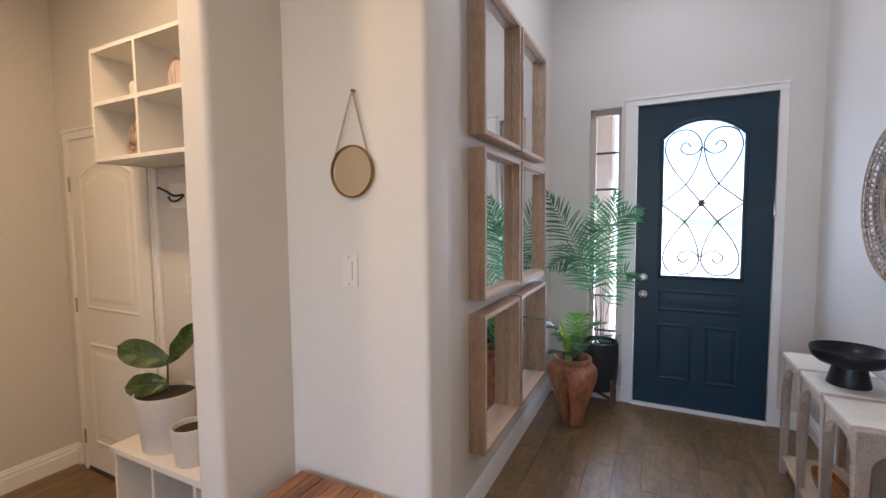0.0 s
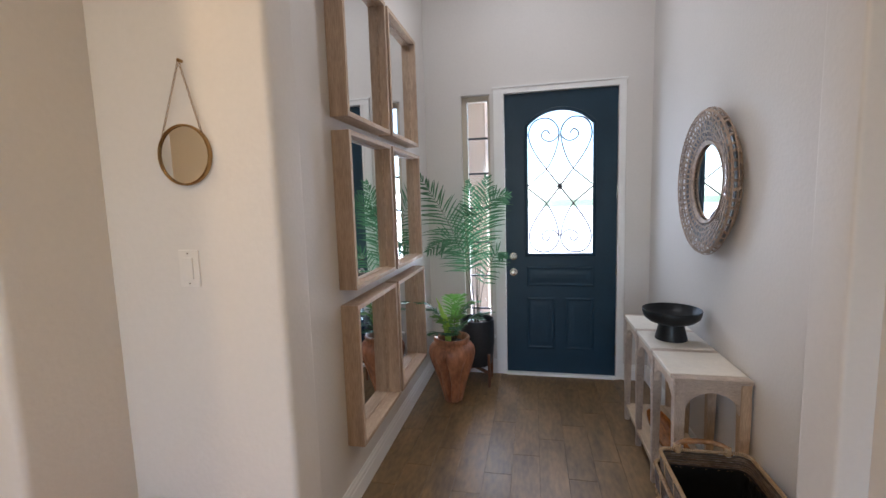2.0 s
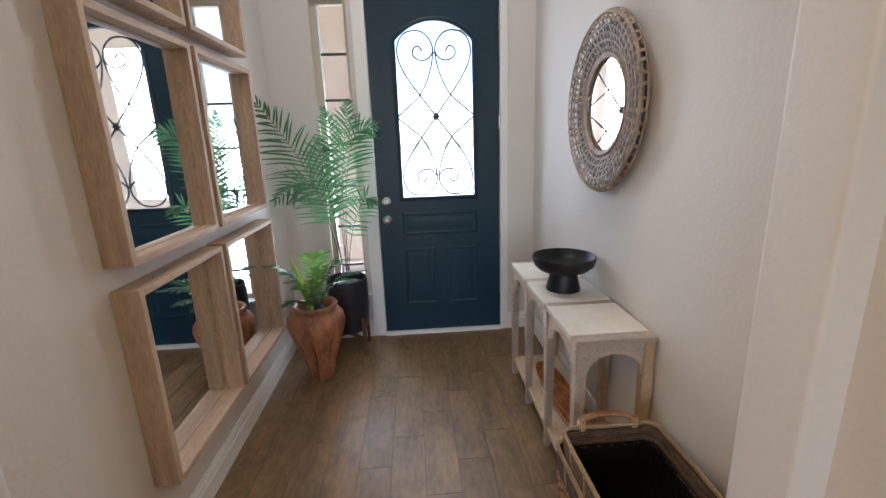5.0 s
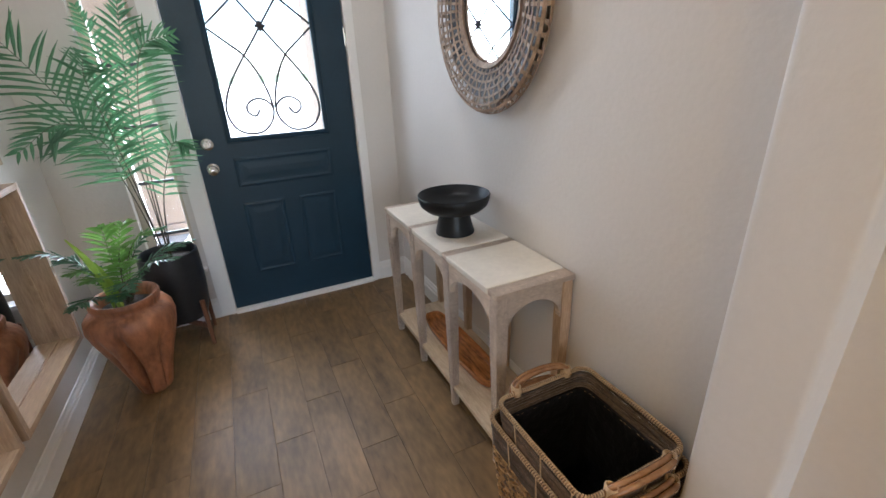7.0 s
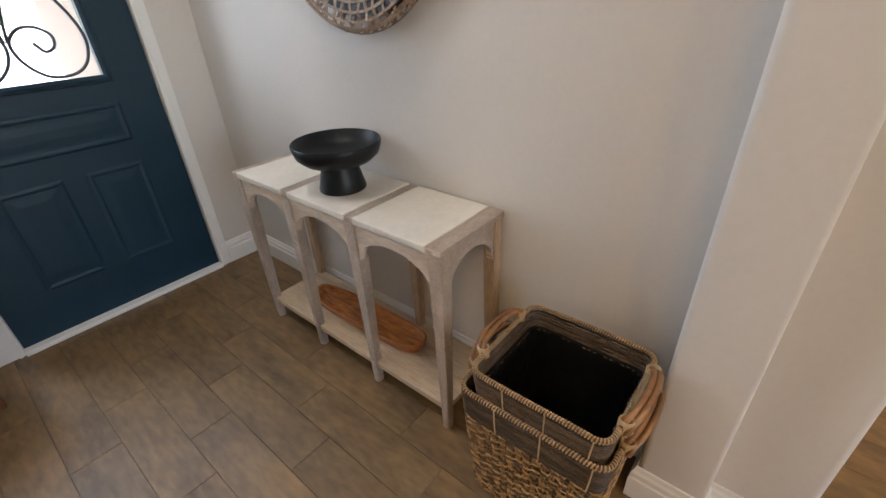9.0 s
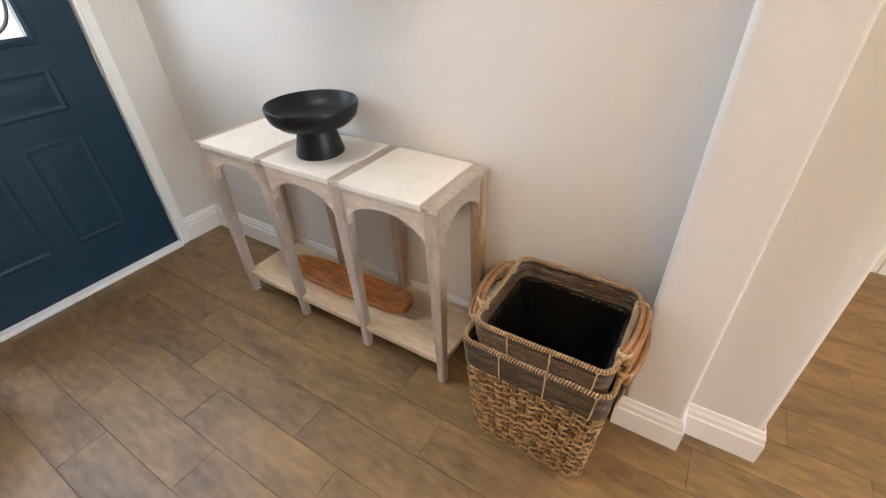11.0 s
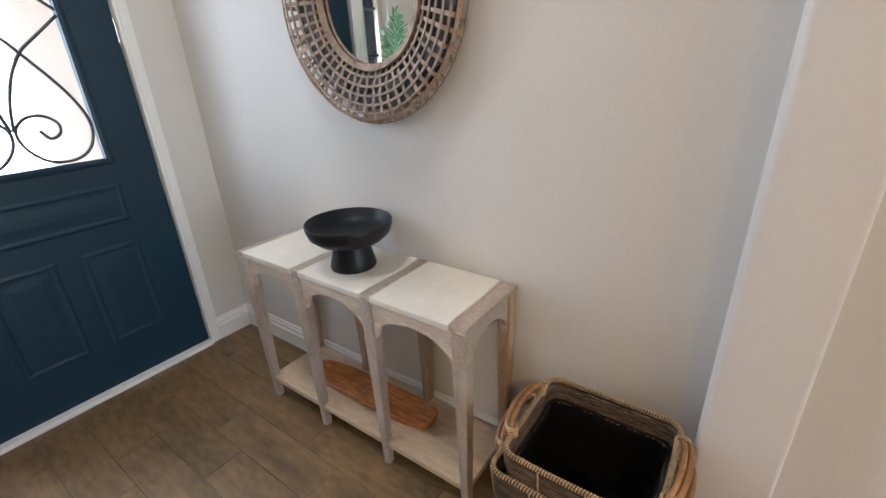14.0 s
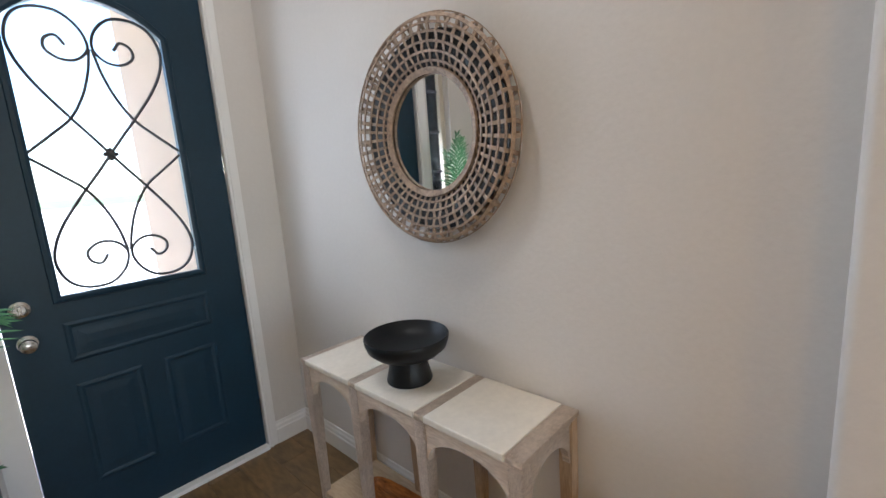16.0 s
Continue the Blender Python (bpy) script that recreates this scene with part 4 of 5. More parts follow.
def palm():
    px, py = -0.365, 3.765
    p = base("palm_plant", (px, py, 0), 0, "tall feathery palm in a charcoal pot on a wooden stand", "plant")
    part("pot", lathe([(0.085, 0.155), (0.115, 0.165), (0.136, 0.24), (0.146, 0.36), (0.147, 0.48), (0.144, 0.555), (0.139, 0.56), (0.135, 0.553), (0.135, 0.50)], sides=48), M_DARKPOT, p, "charcoal glazed pot", smooth=40)
    part("soil", lathe([(0.134, 0.49), (0.12, 0.512), (0.05, 0.52)], sides=32), M_SOIL, p, smooth=60)
    st = base("stand")
    st.parent = p
    for k in range(4):
        a = radians(45 + 90 * k)
        c, s = math.cos(a), math.sin(a)
        part("stand_leg", tube([(0.158 * c, 0.158 * s, 0.0), (0.155 * c, 0.155 * s, 0.28)], [0.011, 0.014], sides=8), M_STAND, st, smooth=50)
    part("crossbar", box(-0.152, 0.152, -0.011, 0.011, 0.132, 0.154, bevel=0.003), M_STAND, st).matrix_local = pose(0, 0, 0, 0, 0, 45)
    part("crossbar", box(-0.152, 0.152, -0.011, 0.011, 0.110, 0.131, bevel=0.003), M_STAND, st).matrix_local = pose(0, 0, 0, 0, 0, -45)
    V = lambda x, y, z: (x - px, y - py, z)
    stems = [
        ([V(-0.38, 3.76, 0.51), V(-0.42, 3.74, 0.85), V(-0.50, 3.70, 1.20), V(-0.62, 3.62, 1.50), V(-0.755, 3.54, 1.74)], 38, 0.27),
        ([V(-0.37, 3.75, 0.51), V(-0.40, 3.70, 0.90), V(-0.45, 3.66, 1.15), V(-0.56, 3.58, 1.26), V(-0.70, 3.48, 1.17)], 28, 0.20),
        ([V(-0.36, 3.77, 0.51), V(-0.35, 3.78, 0.95), V(-0.33, 3.78, 1.30), V(-0.29, 3.76, 1.55), V(-0.25, 3.70, 1.74)], 34, 0.22),
        ([V(-0.35, 3.76, 0.51), V(-0.33, 3.75, 0.95), V(-0.29, 3.74, 1.30), V(-0.21, 3.72, 1.55), V(-0.08, 3.68, 1.60)], 32, 0.20),
        ([V(-0.35, 3.75, 0.51), V(-0.31, 3.72, 0.80), V(-0.25, 3.69, 1.00), V(-0.18, 3.68, 1.13), V(-0.13, 3.65, 1.10)], 22, 0.15),
        ([V(-0.37, 3.74, 0.51), V(-0.39, 3.70, 0.90), V(-0.41, 3.64, 1.20), V(-0.42, 3.55, 1.42), V(-0.38, 3.44, 1.52)], 30, 0.21),
        ([V(-0.36, 3.78, 0.51), V(-0.37, 3.80, 0.95), V(-0.39, 3.82, 1.35), V(-0.40, 3.82, 1.58), V(-0.42, 3.80, 1.72)], 26, 0.14),
    ]
    for pts, n, l in stems:
        frond(p, pts, int(n * 0.74), l * 1.08, M_PALM, 0.2, start=0.33, width=0.0066, up=Vector((0.15, -1, 0.45)))


palm()


def urn_plant():
    ux, uy = -0.512, 3.385
    u = base("urn_plant", (ux, uy, 0), 0, "small leafy palm in a carved reddish teak urn", "plant")
    def carve(a, z):
        g = 0.0
        for k in range(8):
            off = k * 0.7854 + 0.22 * math.sin(5 * k) + 0.1
            d = math.atan2(math.sin(a - off), math.cos(a - off))
            w = 0.045 + 0.085 * max(0, 1 - abs(z - (0.17 if k % 2 == 0 else 0.27)) / 0.15)
            g += (0.50 if k % 2 == 0 else 0.26) * math.exp(-(d / w) ** 2) * max(0, min(1, (0.38 - z) / 0.16))
        return 1 - g + 0.02 * math.sin(3 * a + 9 * z)
    bm = lathe([(0.062, 0.0), (0.074, 0.010), (0.090, 0.08), (0.115, 0.17), (0.143, 0.26), (0.169, 0.34), (0.181, 0.395), (0.176, 0.435), (0.158, 0.458), (0.138, 0.468), (0.133, 0.478), (0.139, 0.492),
                (0.141, 0.508), (0.134, 0.518), (0.120, 0.515), (0.110, 0.49), (0.108, 0.46)], sides=180, wobble=carve)
    part("urn", bm, M_URN, u, "carved teak urn with split grooves", smooth=60)
    part("soil", lathe([(0.109, 0.462), (0.07, 0.482), (0.02, 0.485)], sides=24), M_SOIL, u, smooth=60)
    for k, (a, reach, top, mat) in enumerate(((200, 0.24, 0.80, M_PALM), (170, 0.18, 0.72, M_PALM), (300, 0.17, 0.72, M_FERN), (20, 0.20, 0.78, M_PALM), (60, 0.14, 0.82, M_FERN), (255, 0.18, 0.68, M_FERN),
                                              (330, 0.27, 0.70, M_PALM), (290, 0.28, 0.66, M_PALM), (10, 0.28, 0.70, M_PALM), (245, 0.24, 0.60, M_PALM), (100, 0.10, 0.82, M_FERN), (225, 0.15, 0.70, M_FERN), (280, 0.22, 0.60, M_PALM), (350, 0.17, 0.80, M_FERN), (315, 0.12, 0.78, M_FERN))):
        c, s = math.cos(radians(a)), math.sin(radians(a))
        if ux + reach * c < -0.77:
            reach = (-0.77 - ux) / c
        pts = [(0.02 * c, 0.02 * s, 0.47), (reach * 0.3 * c, reach * 0.3 * s, 0.47 + (top - 0.47) * 0.55), (reach * 0.7 * c, reach * 0.7 * s, 0.47 + (top - 0.47) * 0.92), (reach * 1.15 * c, reach * 1.15 * s, top)]
        frond(u, pts, 14, 0.10, mat, 0.25, start=0.3, width=0.0075, stalk=0.0028)
    # broad lime leaves standing up
    for lx, ly, tx, ty, top, wide in ((-0.02, -0.05, -0.075, -0.05, 0.36, 0.015), (0.0, -0.07, -0.02, -0.06, 0.25, 0.013), (-0.04, -0.04, -0.06, 0.02, 0.28, 0.012)):
        bm = bmesh.new()
        prev = None
        for j in range(9):
            v = j / 8
            w = wide * math.sin(math.pi * min(1, v * 0.93 + 0.07)) ** 0.7
            c = Vector((lx + tx * v * v, ly + ty * v, 0.48 + top * v))
            row = [bm.verts.new(c + Vector((-w, 0.006, 0))), bm.verts.new(c + Vector((0, -0.004, 0))), bm.verts.new(c + Vector((w, 0.006, 0.004)))]
            if prev:
                bm.faces.new((prev[0], prev[1], row[1], row[0]))
                bm.faces.new((prev[1], prev[2], row[2], row[1]))
            prev = row
        part("lime_leaf", bm, M_LIME, u, "bright lime-green leaf", smooth=80)


urn_plant()


# ---- mudroom corner ----
def mud_door():
    d = base("door_2", (0, 0, 0), 0, "closed warm white arch-top two-panel door", "door", kind="structure")
    x0, x1, y, h = -3.135, -2.37, 1.452, 2.035
    part("slab", box(x0, x1, y, 1.4695, 0.012, h, bevel=0.002), M_MUDDOOR, d)
    def panel(outline):
        cx = sum(p[0] for p in outline) / len(outline)
        cz = sum(p[1] for p in outline) / len(outline)
        bm = bmesh.new()
        rings = []
        for o, dep in ((0.0, -0.0005), (0.010, -0.009), (0.022, -0.004), (0.05, -0.004), (0.075, -0.010)):
            rings.append([bm.verts.new((px + math.copysign(min(o, abs(px - cx)), cx - px), y + dep, pz + math.copysign(min(o, abs(pz - cz)), cz - pz))) for px, pz in outline])
        n = len(outline)
        for r, s in zip(rings, rings[1:]):
            for j in range(n):
                bm.faces.new((r[j], r[(j + 1) % n], s[(j + 1) % n], s[j]))
        bm.faces.new(rings[-1])
        return bm
    a, b = x0 + 0.11, x1 - 0.11
    part("panel", panel([(a, 1.035), (b, 1.035)] + arch_line(a, b, 1.83, 1.90, 12)[::-1]), M_MUDDOOR, d)
    part("panel", panel([(a, 0.20), (b, 0.20), (b, 0.83), (a, 0.83)]), M_MUDDOOR, d)
    for z in (0.22, 1.05, 1.78):
        part("hinge", tube([(x0 - 0.006, y - 0.008, z - 0.045), (x0 - 0.006, y - 0.008, z + 0.045)], 0.006, sides=8), M_NICKEL, d, smooth=60)
    # dark strip over the slab's foot paints the shade of the gap below
    part("sweep", box(x0 + 0.01, x1 - 0.01, y - 0.004, y - 0.0005, 0.002, 0.03), M_IRON, d, "dark strip put in for the shaded gap under the door")
    casing(x0 - 0.014, x1 + 0.014, h + 0.012, 1.47, 0.06, 0.06, "trim_2", "white casing round the mudroom door")


mud_door()

BX0, BX1, BY0, BY1 = -2.30, -1.372, 1.195, 1.448


def mud_bench():
    b = base("storage_bench", (0, 0, 0), 0, "built-in white open storage bench against the wall", "bench")
    part("seat", box(BX0 - 0.01, BX1, BY0 - 0.012, BY1, 0.445, 0.475, bevel=0.003), M_BUILTIN, b)
    for x in (BX0, BX0 + 0.30, BX0 + 0.60, BX1 - 0.02):
        part("divider", box(x, x + 0.02, BY0, BY1, 0.0, 0.445), M_BUILTIN, b)
    part("back_panel", box(BX0 + 0.02, BX1 - 0.02, BY1 - 0.01, BY1, 0.05, 0.445), M_BUILTIN, b)
    part("bottom", box(BX0 + 0.02, BX1 - 0.02, BY0 + 0.02, BY1 - 0.01, 0.05, 0.07), M_BUILTIN, b)


mud_bench()


def cubby():
    c = base("cubby_shelf", (0, 0, 0), 0, "white wall-hung cubby shelf holding small ornaments", "shelf")
    z0, zm, z1 = 1.83, 2.08, 2.335
    part("back_panel", box(BX0 + 0.018, BX1, BY1 + 0.002, BY1 + 0.012, z0, z1), M_BUILTIN, c)
    for z in (z0, zm, z1 - 0.018):
        part("shelf_board", box(BX0 + 0.018, BX1, BY0, BY1 + 0.002, z, z + 0.018), M_BUILTIN, c)
    part("side", box(BX0, BX0 + 0.018, BY0 - 0.002, BY1 + 0.012, z0 - 0.004, z1 + 0.002), M_BUILTIN, c)
    for x in (-1.962, -1.64):
        for a, b in ((z0 + 0.018, zm), (zm + 0.018, z1 - 0.018)):
            part("divider", box(x, x + 0.018, BY0, BY1 + 0.002, a, b), M_BUILTIN, c)


cubby()
# board with coat hooks
bm = box(-2.17, BX1, 1.45, 1.469, 1.62, 1.745, bevel=0.003)
rail = base("hook_rail", (0, 0, 0), 0, "white board with bent dark metal coat hooks", "hooks")
part("board", bm, M_BUILTIN, rail)
for x in (-2.06, -1.78, -1.5):
    pts = spline([(x, 1.449, 1.685), (x, 1.40, 1.678), (x - 0.005, 1.365, 1.70), (x - 0.03, 1.345, 1.715)], 5)
    bm = tube(pts, 0.006, sides=8)
    tube(spline([(x, 1.449, 1.68), (x + 0.004, 1.415, 1.655), (x + 0.006, 1.385, 1.652), (x + 0.008, 1.37, 1.672)], 5), 0.0055, bm, sides=8)
    part("hook", bm, M_IRON, rail, smooth=60)
for z in (1.24,):
    s = base("wall_plate", (-2.07, 1.47, z), 0, "white wall socket plate", "socket")
    part("plate", box(-0.035, 0.035, -0.006, 0, -0.057, 0.057, bevel=0.003), M_PLATE, s)
    for dz in (-0.02, 0.02):
        part("outlet", box(-0.016, 0.016, -0.009, -0.0055, dz - 0.013, dz + 0.013, bevel=0.003), M_PLATE, s)


def white_pot(name, at, r0, r1, h, label):
    p = base(name, at, 0, label, "plant pot")
    part("pot", lathe([(r0, 0), (r0 + 0.004, 0.004), (r1, h - 0.01), (r1, h), (r1 - 0.006, h), (r1 - 0.008, h - 0.03)], sides=40), M_CERAMIC, p, smooth=40)
    part("soil", lathe([(r1 - 0.009, h - 0.022), (r1 * 0.5, h - 0.012)], sides=28), M_SOIL, p, smooth=60)
    return p


fig = white_pot("fiddle_leaf_fig", (-2.06, 1.318, 0.4755), 0.104, 0.134, 0.27, "young fiddle-leaf fig in a white ceramic pot")
fig["category"] = "plant"
part("stem", tube(spline([(0.01, 0, 0.21), (0.015, 0, 0.31), (0.03, -0.005, 0.42)], 5), [0.006 - 0.0002 * i for i in range(11)], sides=6), M_STALK, fig, smooth=60)


def broad_leaf(parent, root, direction, length, width, curl, across):
    d = Vector(direction).normalized()
    side = Vector(across)
    side = (side - d * side.dot(d)).normalized()
    nrm = side.cross(d)
    bm = bmesh.new()
    rows = []
    for j in range(13):
        v = j / 12
        w = width * (math.sin(math.pi * min(1, 0.04 + 0.96 * v)) ** 0.6) * (0.75 + 0.35 * v) * (1 if j < 12 else 0.1)
        c = Vector(root) + d * (length * v) + nrm * (-curl * length * v * v)
        rows.append([bm.verts.new(c + side * (w * u) + nrm * (0.22 * w * abs(u) + 0.010 * abs(u) * math.sin(14 * v + 3 * u))) for u in (-1, -0.66, -0.33, 0, 0.33, 0.66, 1)])
    for r, s in zip(rows, rows[1:]):
        for k in range(6):
            bm.faces.new((r[k], r[k + 1], s[k + 1], s[k]))
    lf = part("leaf", bm, M_FIDDLE, parent, smooth=80)
    vein = bmesh.new()
    def on(v, u):
        w = width * (math.sin(math.pi * min(1, 0.04 + 0.96 * v)) ** 0.6) * (0.75 + 0.35 * v)
        return Vector(root) + d * (length * v) + nrm * (-curl * length * v * v) + side * (w * u) + nrm * (0.22 * w * abs(u) + 0.010 * abs(u) * math.sin(14 * v + 3 * u))
    for e in (0.0008, -0.0008):
        tube([on(v / 8, 0) + nrm * e for v in range(8)], 0.0016, vein, sides=4)
        for q in (0.15, 0.32, 0.49, 0.66):
            for sgn in (-1, 1):
                tube([on(q + 0.14 * u, sgn * u * 0.92) + nrm * e for u in (0, 0.33, 0.66, 0.95)], 0.0009, vein, sides=4)
    part("veins", vein, M_FERN, lf, "pale leaf veins")


broad_leaf(fig, (0.03, 0, 0.41), (-0.66, -0.52, 0.36), 0.245, 0.068, 0.16, (-0.15, 0.35, 1))
broad_leaf(fig, (0.03, 0, 0.41), (0.46, 0.30, 0.72), 0.24, 0.046, -0.12, (0.5, 0.25, -0.5))
broad_leaf(fig, (0.02, 0, 0.30), (-0.62, -0.62, 0.12), 0.20, 0.060, 0.42, (-0.2, 0.5, 0.9))
white_pot("small_pot", (-1.815, 1.275, 0.4755), 0.064, 0.082, 0.17, "small speckled white ceramic pot on the bench")


def ornament(name, x, z, kind, label):
    o = base(name, (x, 1.245, z), 0, label, "ornament")
    if kind == "arch":
        def slice_of(k):
            return [(k * 0.066 * math.cos(math.pi * e / 18), k * 0.118 * math.sin(math.pi * e / 18) ** 0.8) for e in range(19)]
        for k, (grow, deep, mat) in enumerate(((1.0, 0.020, M_AGATE), (0.90, 0.0215, M_SLICE))):
            part("band", plate(slice_of(grow), -deep, deep), mat, o)
    elif kind == "jar":
        part("jar", lathe([(0.040, 0), (0.044, 0.004), (0.045, 0.045), (0.040, 0.056), (0.030, 0.060)], sides=28), M_CERAMIC, o, smooth=50)
        lid = part("lid", lathe([(0.031, 0.060), (0.033, 0.066), (0.018, 0.072), (0.008, 0.078)], sides=24), M_STAND, o, "dark turned lid", smooth=40)
        part("knob", lathe([(0.008, 0.078), (0.030, 0.088), (0.032, 0.094), (0.024, 0.104), (0.006, 0.108)], sides=24), M_STAND, lid, smooth=40)
    else:
        bm = bmesh.new()
        for (x0, x1, x2, y0), (w, h) in zip(((-0.022, -0.024, -0.014, -0.01), (0.012, 0.012, 0.006, 0.006), (0.036, 0.030, 0.020, -0.004)), ((0.020, 0.135), (0.024, 0.165), (0.017, 0.120))):
            rows = []
            for x, wide, z in ((x0, w * 1.15, 0), (x1, w, h * 0.45), (x2, w * 0.7, h * 0.85), (x2, 0.004, h)):
                rows.append([bm.verts.new((x + wide * math.cos(q), y0 + wide * 0.8 * math.sin(q), z)) for q in [2 * math.pi * e / 6 for e in range(6)]])
            for a, b in zip(rows, rows[1:]):
                for e in range(6):
                    bm.faces.new((a[e], a[(e + 1) % 6], b[(e + 1) % 6], b[e]))
            bm.faces.new(rows[0][::-1])
            bm.faces.new(rows[-1])
        part("stone", bm, M_CRYSTAL, o)


ornament("lidded_jar", -1.995, 2.0985, "jar", "small round white jar with a dark wooden lid")
ornament("arch_ornament", -1.72, 2.0985, "arch", "banded arch-shaped stone ornament")
ornament("agate_stone", -2.05, 1.8485, "stone", "standing banded brown stone")
ornament("lidded_jar", -1.63, 1.8485, "jar", "small round white jar with a dark wooden lid")


def shoe(x, y):
    s = base("shoe", (x, y, 0.0705), 8, "dark leather shoe in the bench", "shoe", "pair of shoes")
    bm = bmesh.new()
    rings = []
    for yy, w, h in ((-0.11, 0.030, 0.035), (-0.09, 0.042, 0.05), (-0.04, 0.046, 0.062), (0.02, 0.040, 0.085), (0.07, 0.038, 0.105), (0.10, 0.034, 0.10)):
        rings.append([bm.verts.new((w * math.cos(a), yy, 0.014 + max(0, h * math.sin(a)))) for a in [math.pi * k / 8 for k in range(9)]])
    for r, q in zip(rings, rings[1:]):
        for k in range(8):
            bm.faces.new((r[k], r[k + 1], q[k + 1], q[k]))
        bm.faces.new((r[8], r[0], q[0], q[8]))
    bm.faces.new(rings[0])
    bm.faces.new(rings[-1][::-1])
    part("upper", bm, M_SHOE, s, smooth=60)
    part("sole", box(-0.042, 0.042, -0.115, 0.105, 0, 0.015, bevel=0.005), M_SHOE, s)


shoe(-1.83, 1.315)
shoe(-1.74, 1.315)


# ---- slatted bench in the niche ----
def slat_bench():
    b = base("slatted_bench", (0, 0, 0), 0, "reddish slatted acacia bench in the wall niche", "bench")
    x0, x1, y0, y1, z = -1.175, -0.66, 0.93, 1.29, 0.59
    n = 9
    w = (x1 - x0) / n
    for k in range(n):
        part("slat", box(x0 + k * w + 0.002, x0 + (k + 1) * w - 0.002, y0, y1, z - 0.022, z, bevel=0.003), M_BENCH, b)
    for y in (y0 + 0.03, y1 - 0.06):
        part("rail", box(x0 + 0.01, x1 - 0.01, y, y + 0.03, z - 0.075, z - 0.0225), M_BENCH, b)
    for x in (x0 + 0.01, x1 - 0.05):
        for y in (y0 + 0.02, y1 - 0.06):
            part("leg", box(x, x + 0.04, y, y + 0.04, 0, z - 0.076, bevel=0.003), M_BENCH, b)


slat_bench()


# ---- hall to the east and the room behind ----
def hall_door():
    d = base("door_3", (EX, 0.30, 0), 0, "closed white panel door at the hall end", "door", kind="structure")
    part("slab", box(-0.012, -0.002, -0.40, 0.40, 0.012, 2.03), M_MUDDOOR, d)
    for z0, z1 in ((0.2, 0.85), (1.03, 1.9)):
        part("panel", box(-0.018, -0.0125, -0.29, 0.29, z0, z1, bevel=0.004), M_MUDDOOR, d)
    for a, b in ((-0.47, -0.41), (0.41, 0.47)):
        part("casing_leg", box(-0.02, -0.001, a, b, 0, 2.05, bevel=0.003), M_TRIM, d)
    part("casing_head", box(-0.02, -0.001, -0.47, 0.47, 2.05, 2.11, bevel=0.003), M_TRIM, d)


hall_door()
baseboard([(EX, SY), (EX, -0.172)])
baseboard([(EX, 0.772), (EX, 1.24)])
# windows out of view, added to go with the rear fill light
for k, x in enumerate((-2.5, -1.433, -0.367)):
    w = base("window_%d" % (k + 2), (x, SY - 0.08, 0.6), 0, "unseen tall plain window assumed for the room behind", "window", kind="structure")
    fr = base("window_frame")
    fr.parent = w
    for a, b in ((0.002, 0.05), (1.015, 1.065)):
        part("jamb", box(a, b, 0, 0.06, 0, 2.0), M_TRIM, fr)
    part("head", box(0.05, 1.015, 0, 0.06, 1.95, 2.0), M_TRIM, fr)
    part("bottom_rail", box(0.05, 1.015, 0, 0.06, 0, 0.05), M_TRIM, fr)
    g = part("pane", box(0.05, 1.015, 0.028, 0.032, 0.05, 1.95), M_GLASS, w)
    g.visible_shadow = False


def assumed_downlight(x, y, watts, z=HALL, colour=WARM):
    d = base("assumed_downlight", (x, y, z), 0, "assumed round recessed warm ceiling lamp, out of view", "lamp", "ceiling downlights")
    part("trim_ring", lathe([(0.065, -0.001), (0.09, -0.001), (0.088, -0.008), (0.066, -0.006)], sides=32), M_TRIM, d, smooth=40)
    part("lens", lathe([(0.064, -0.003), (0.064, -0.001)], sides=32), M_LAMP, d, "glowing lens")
    lamp = new("assumed_downlight_glow", bpy.data.lights.new("assumed_downlight_glow", "AREA"))
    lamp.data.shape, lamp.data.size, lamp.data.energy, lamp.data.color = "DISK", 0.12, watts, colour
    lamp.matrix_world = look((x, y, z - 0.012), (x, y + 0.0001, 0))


assumed_downlight(-1.9, 0.45, 5.0, HALL, (1.0, 0.63, 0.28))
assumed_downlight(-0.9, -0.5, 4.5)
assumed_downlight(1.55, 0.2, 4.2)
# added foyer fill: no such fixture is seen, it only brightens the foyer
assumed_downlight(0.12, 2.85, 3.2, FOYER, (1.0, 0.91, 0.79))

# ---- outside the door ----
thing("ground", box(-300, 300, 4.131, 500, -0.30, -0.16), M_GRASS, "sunlit lawn and garden ground", "ground", kind="structure")
thing("pavement", box(-2.2, 2.6, 4.131, 6.9, -0.159, -0.03), M_PORCH, "pale concrete porch slab", "pavement", kind="structure")
thing("road", box(-40, 40, 6.9, 90, -0.159, -0.10), M_PORCH, "pale sunlit concrete street", "road", kind="structure")
thing("wall_porch", box(0.98, 1.25, 4.14, 6.5, -0.15, 3.3), M_STUCCO, "pale peach side wall of the porch", "wall", kind="structure")
thing("porch_roof", box(-2.4, 2.8, 4.14, 6.9, 3.3, 3.45), M_CEIL, "white porch ceiling", "roof", kind="structure")
post = base("porch_column", (-0.74, 6.25, -0.03), 0, "square pale peach porch column", "column")
part("shaft", box(-0.24, 0.24, -0.24, 0.24, 0.12, 3.2, bevel=0.01), M_STUCCO, post)
part("plinth", box(-0.27, 0.27, -0.27, 0.27, 0, 0.12, bevel=0.01), M_STUCCO, post)
part("cap", box(-0.27, 0.27, -0.27, 0.27, 3.2, 3.328, bevel=0.01), M_STUCCO, post)


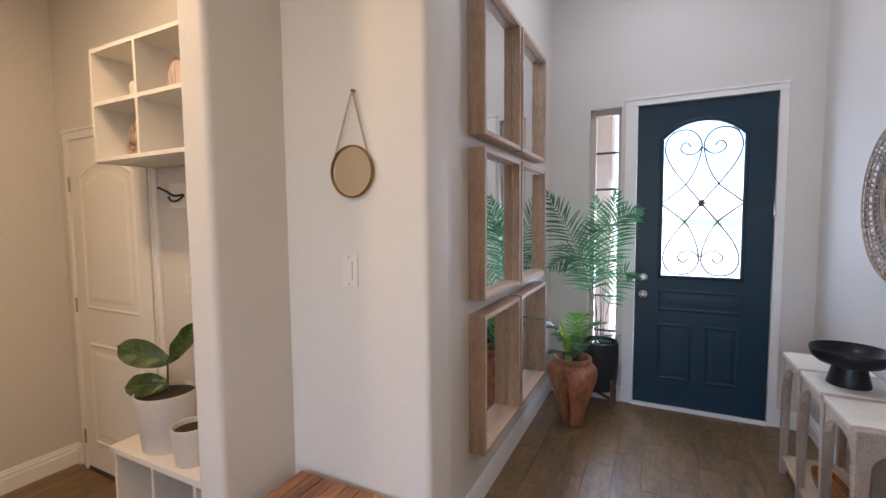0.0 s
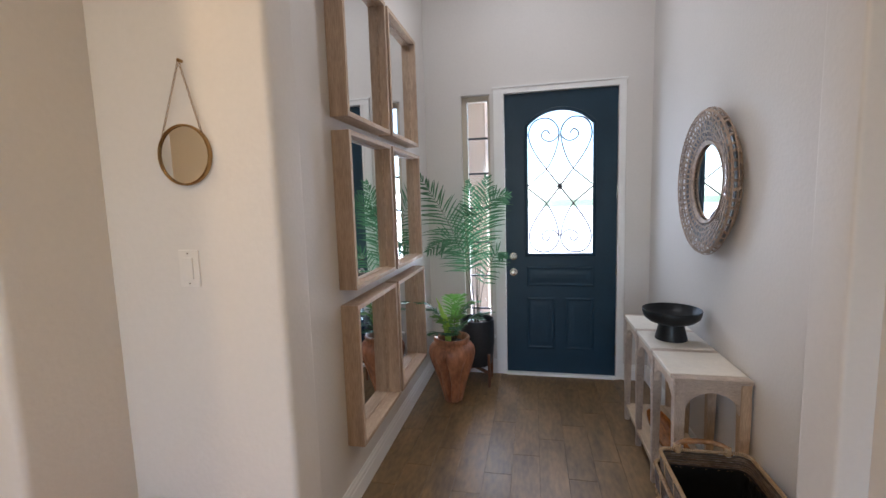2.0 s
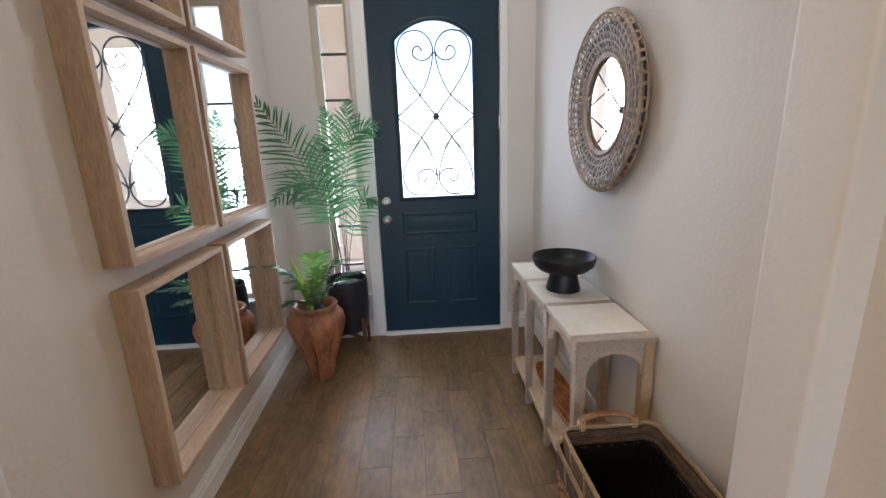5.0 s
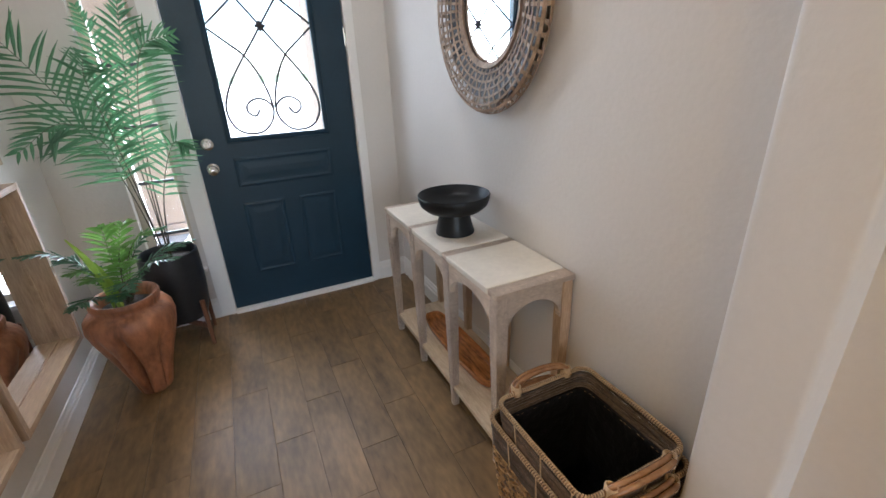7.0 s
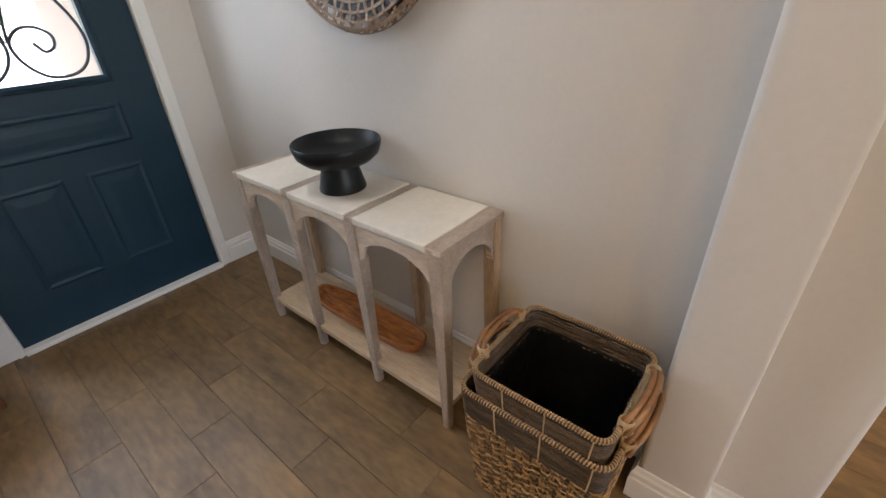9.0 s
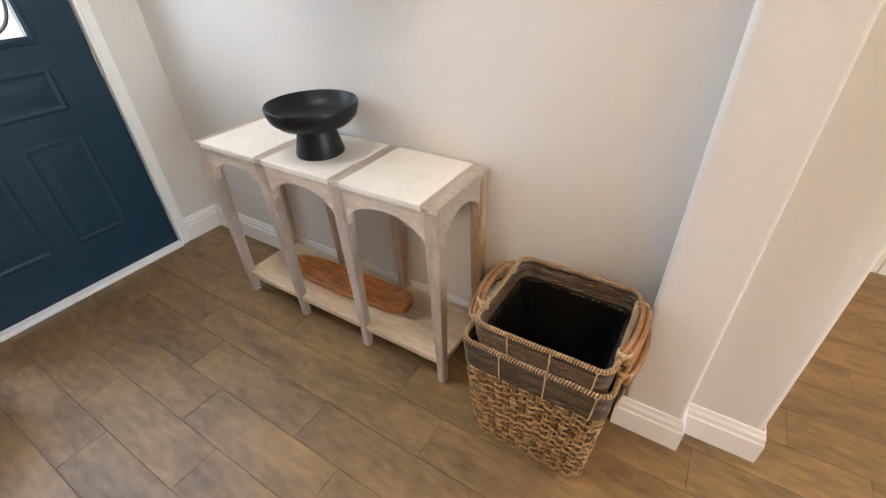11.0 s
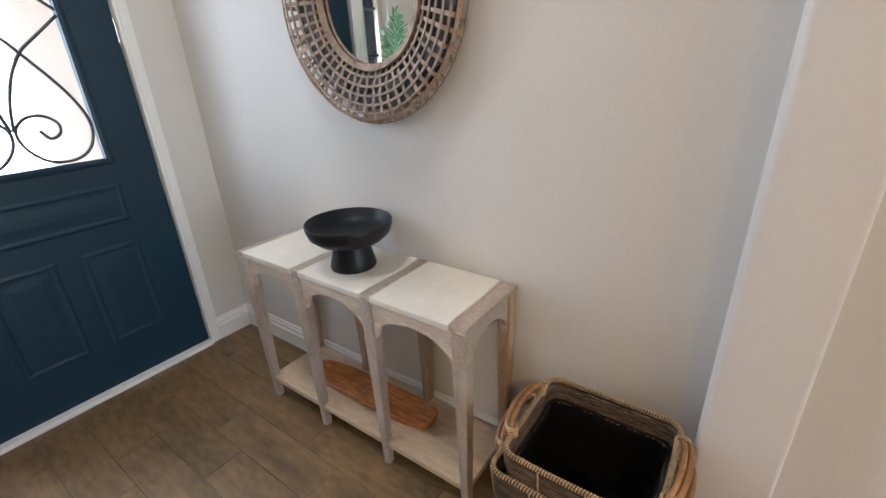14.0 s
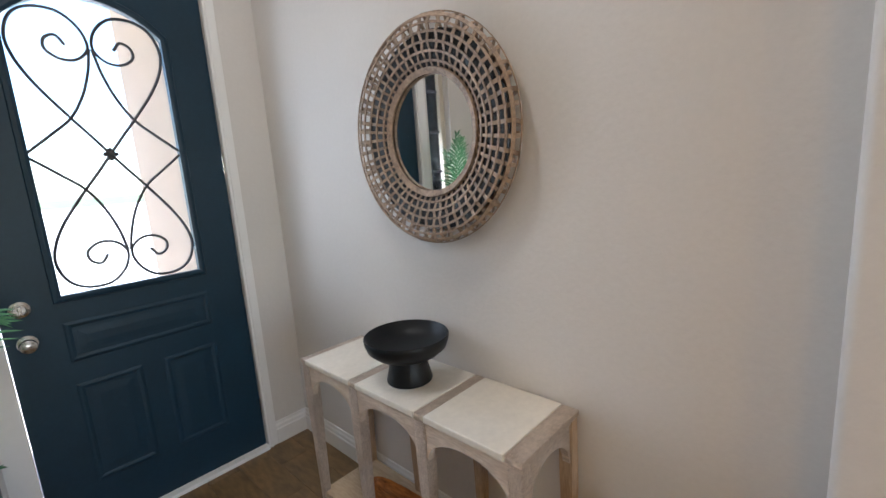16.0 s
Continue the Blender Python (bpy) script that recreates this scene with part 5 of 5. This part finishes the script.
def shrub(x, y, r, h):
    s = base("shrub", (x, y, -0.16), 0, "round leafy green garden shrub", "shrub", "shrubs beyond the porch")
    part("stems", tube([(0, 0, 0), (0.03, 0, h * 0.6)], [0.03, 0.01], sides=6), M_STALK, s)
    bm = bmesh.new()
    for k in range(420):
        v = Vector((random.gauss(0, 1), random.gauss(0, 1), random.gauss(0, 1))).normalized() * random.uniform(0.55, 1.05)
        c = Vector((v.x * r, v.y * r, h * 0.55 + v.z * h * 0.5))
        a, b = v.orthogonal().normalized(), Vector((random.uniform(-1, 1), random.uniform(-1, 1), random.uniform(-1, 1))).normalized()
        l = random.uniform(0.05, 0.10)
        bm.faces.new([bm.verts.new(c + a * l), bm.verts.new(c + b * l * 0.5), bm.verts.new(c - a * l), bm.verts.new(c - b * l * 0.5)])
    part("crown", bm, M_HEDGE, s)


for x, y, r, h in ((-1.55, 7.5, 0.5, 0.9), (-2.6, 8.2, 0.6, 1.1), (-1.3, 9.3, 0.5, 0.8)):
    shrub(x, y, r, h)

# ---- floor planks ----
PW, PL = 0.157, 0.592
ENDS = {0: 2.708, 1: 2.905, 2: 2.514, 3: 2.714, 4: 2.912, 5: 1.391, 7: 1.137, 9: 0.943, -1: 3.094}
STAGGER = (2.708, 2.905, 2.514)


def plank_mesh(length):
    bm = bmesh.new()
    w, l = PW / 2 - 0.0008, length / 2 - 0.0006
    rings = [[bm.verts.new(p) for p in ((-w + o, -l + o, z), (w - o, -l + o, z), (w - o, l - o, z), (-w + o, l - o, z))] for o, z in ((0, -0.006), (0, -0.0008), (0.0008, 0))]
    for r, s in zip(rings, rings[1:]):
        for j in range(4):
            bm.faces.new((r[j], r[(j + 1) % 4], s[(j + 1) % 4], s[j]))
    bm.faces.new(rings[-1])
    return mesh_of("plank", bm, M_PLANK)


MESHES = {}
rest = bmesh.new()
for k in range(-22, 15):
    xa = -0.016 + PW * k
    if xa < WX - 0.1 or xa + PW > EX + 0.1:
        continue
    y = ENDS.get(k, STAGGER[k % 3])
    while y > SY:
        y -= PL
    top = YD + 0.02 if -0.95 < xa + PW / 2 < 1.15 else 1.5
    while y < top:
        a, b = max(y, SY), min(y + PL, top)
        y += PL
        if b - a < 0.02:
            continue
        xm, ym = xa + PW / 2, (a + b) / 2
        if ym > -0.4:
            key = round(b - a, 3)
            if key not in MESHES:
                MESHES[key] = plank_mesh(b - a)
            o = new("plank", MESHES[key])
            o.parent = floor
            o.matrix_world = pose(xm, ym, 0)
        else:
            box(xa + 0.0016, xa + PW - 0.0016, a + 0.0016, b - 0.0016, -0.0035, 0, rest)
ob = part("far_planks", rest, M_PLANK, floor)
ob["kind"] = "stuff"
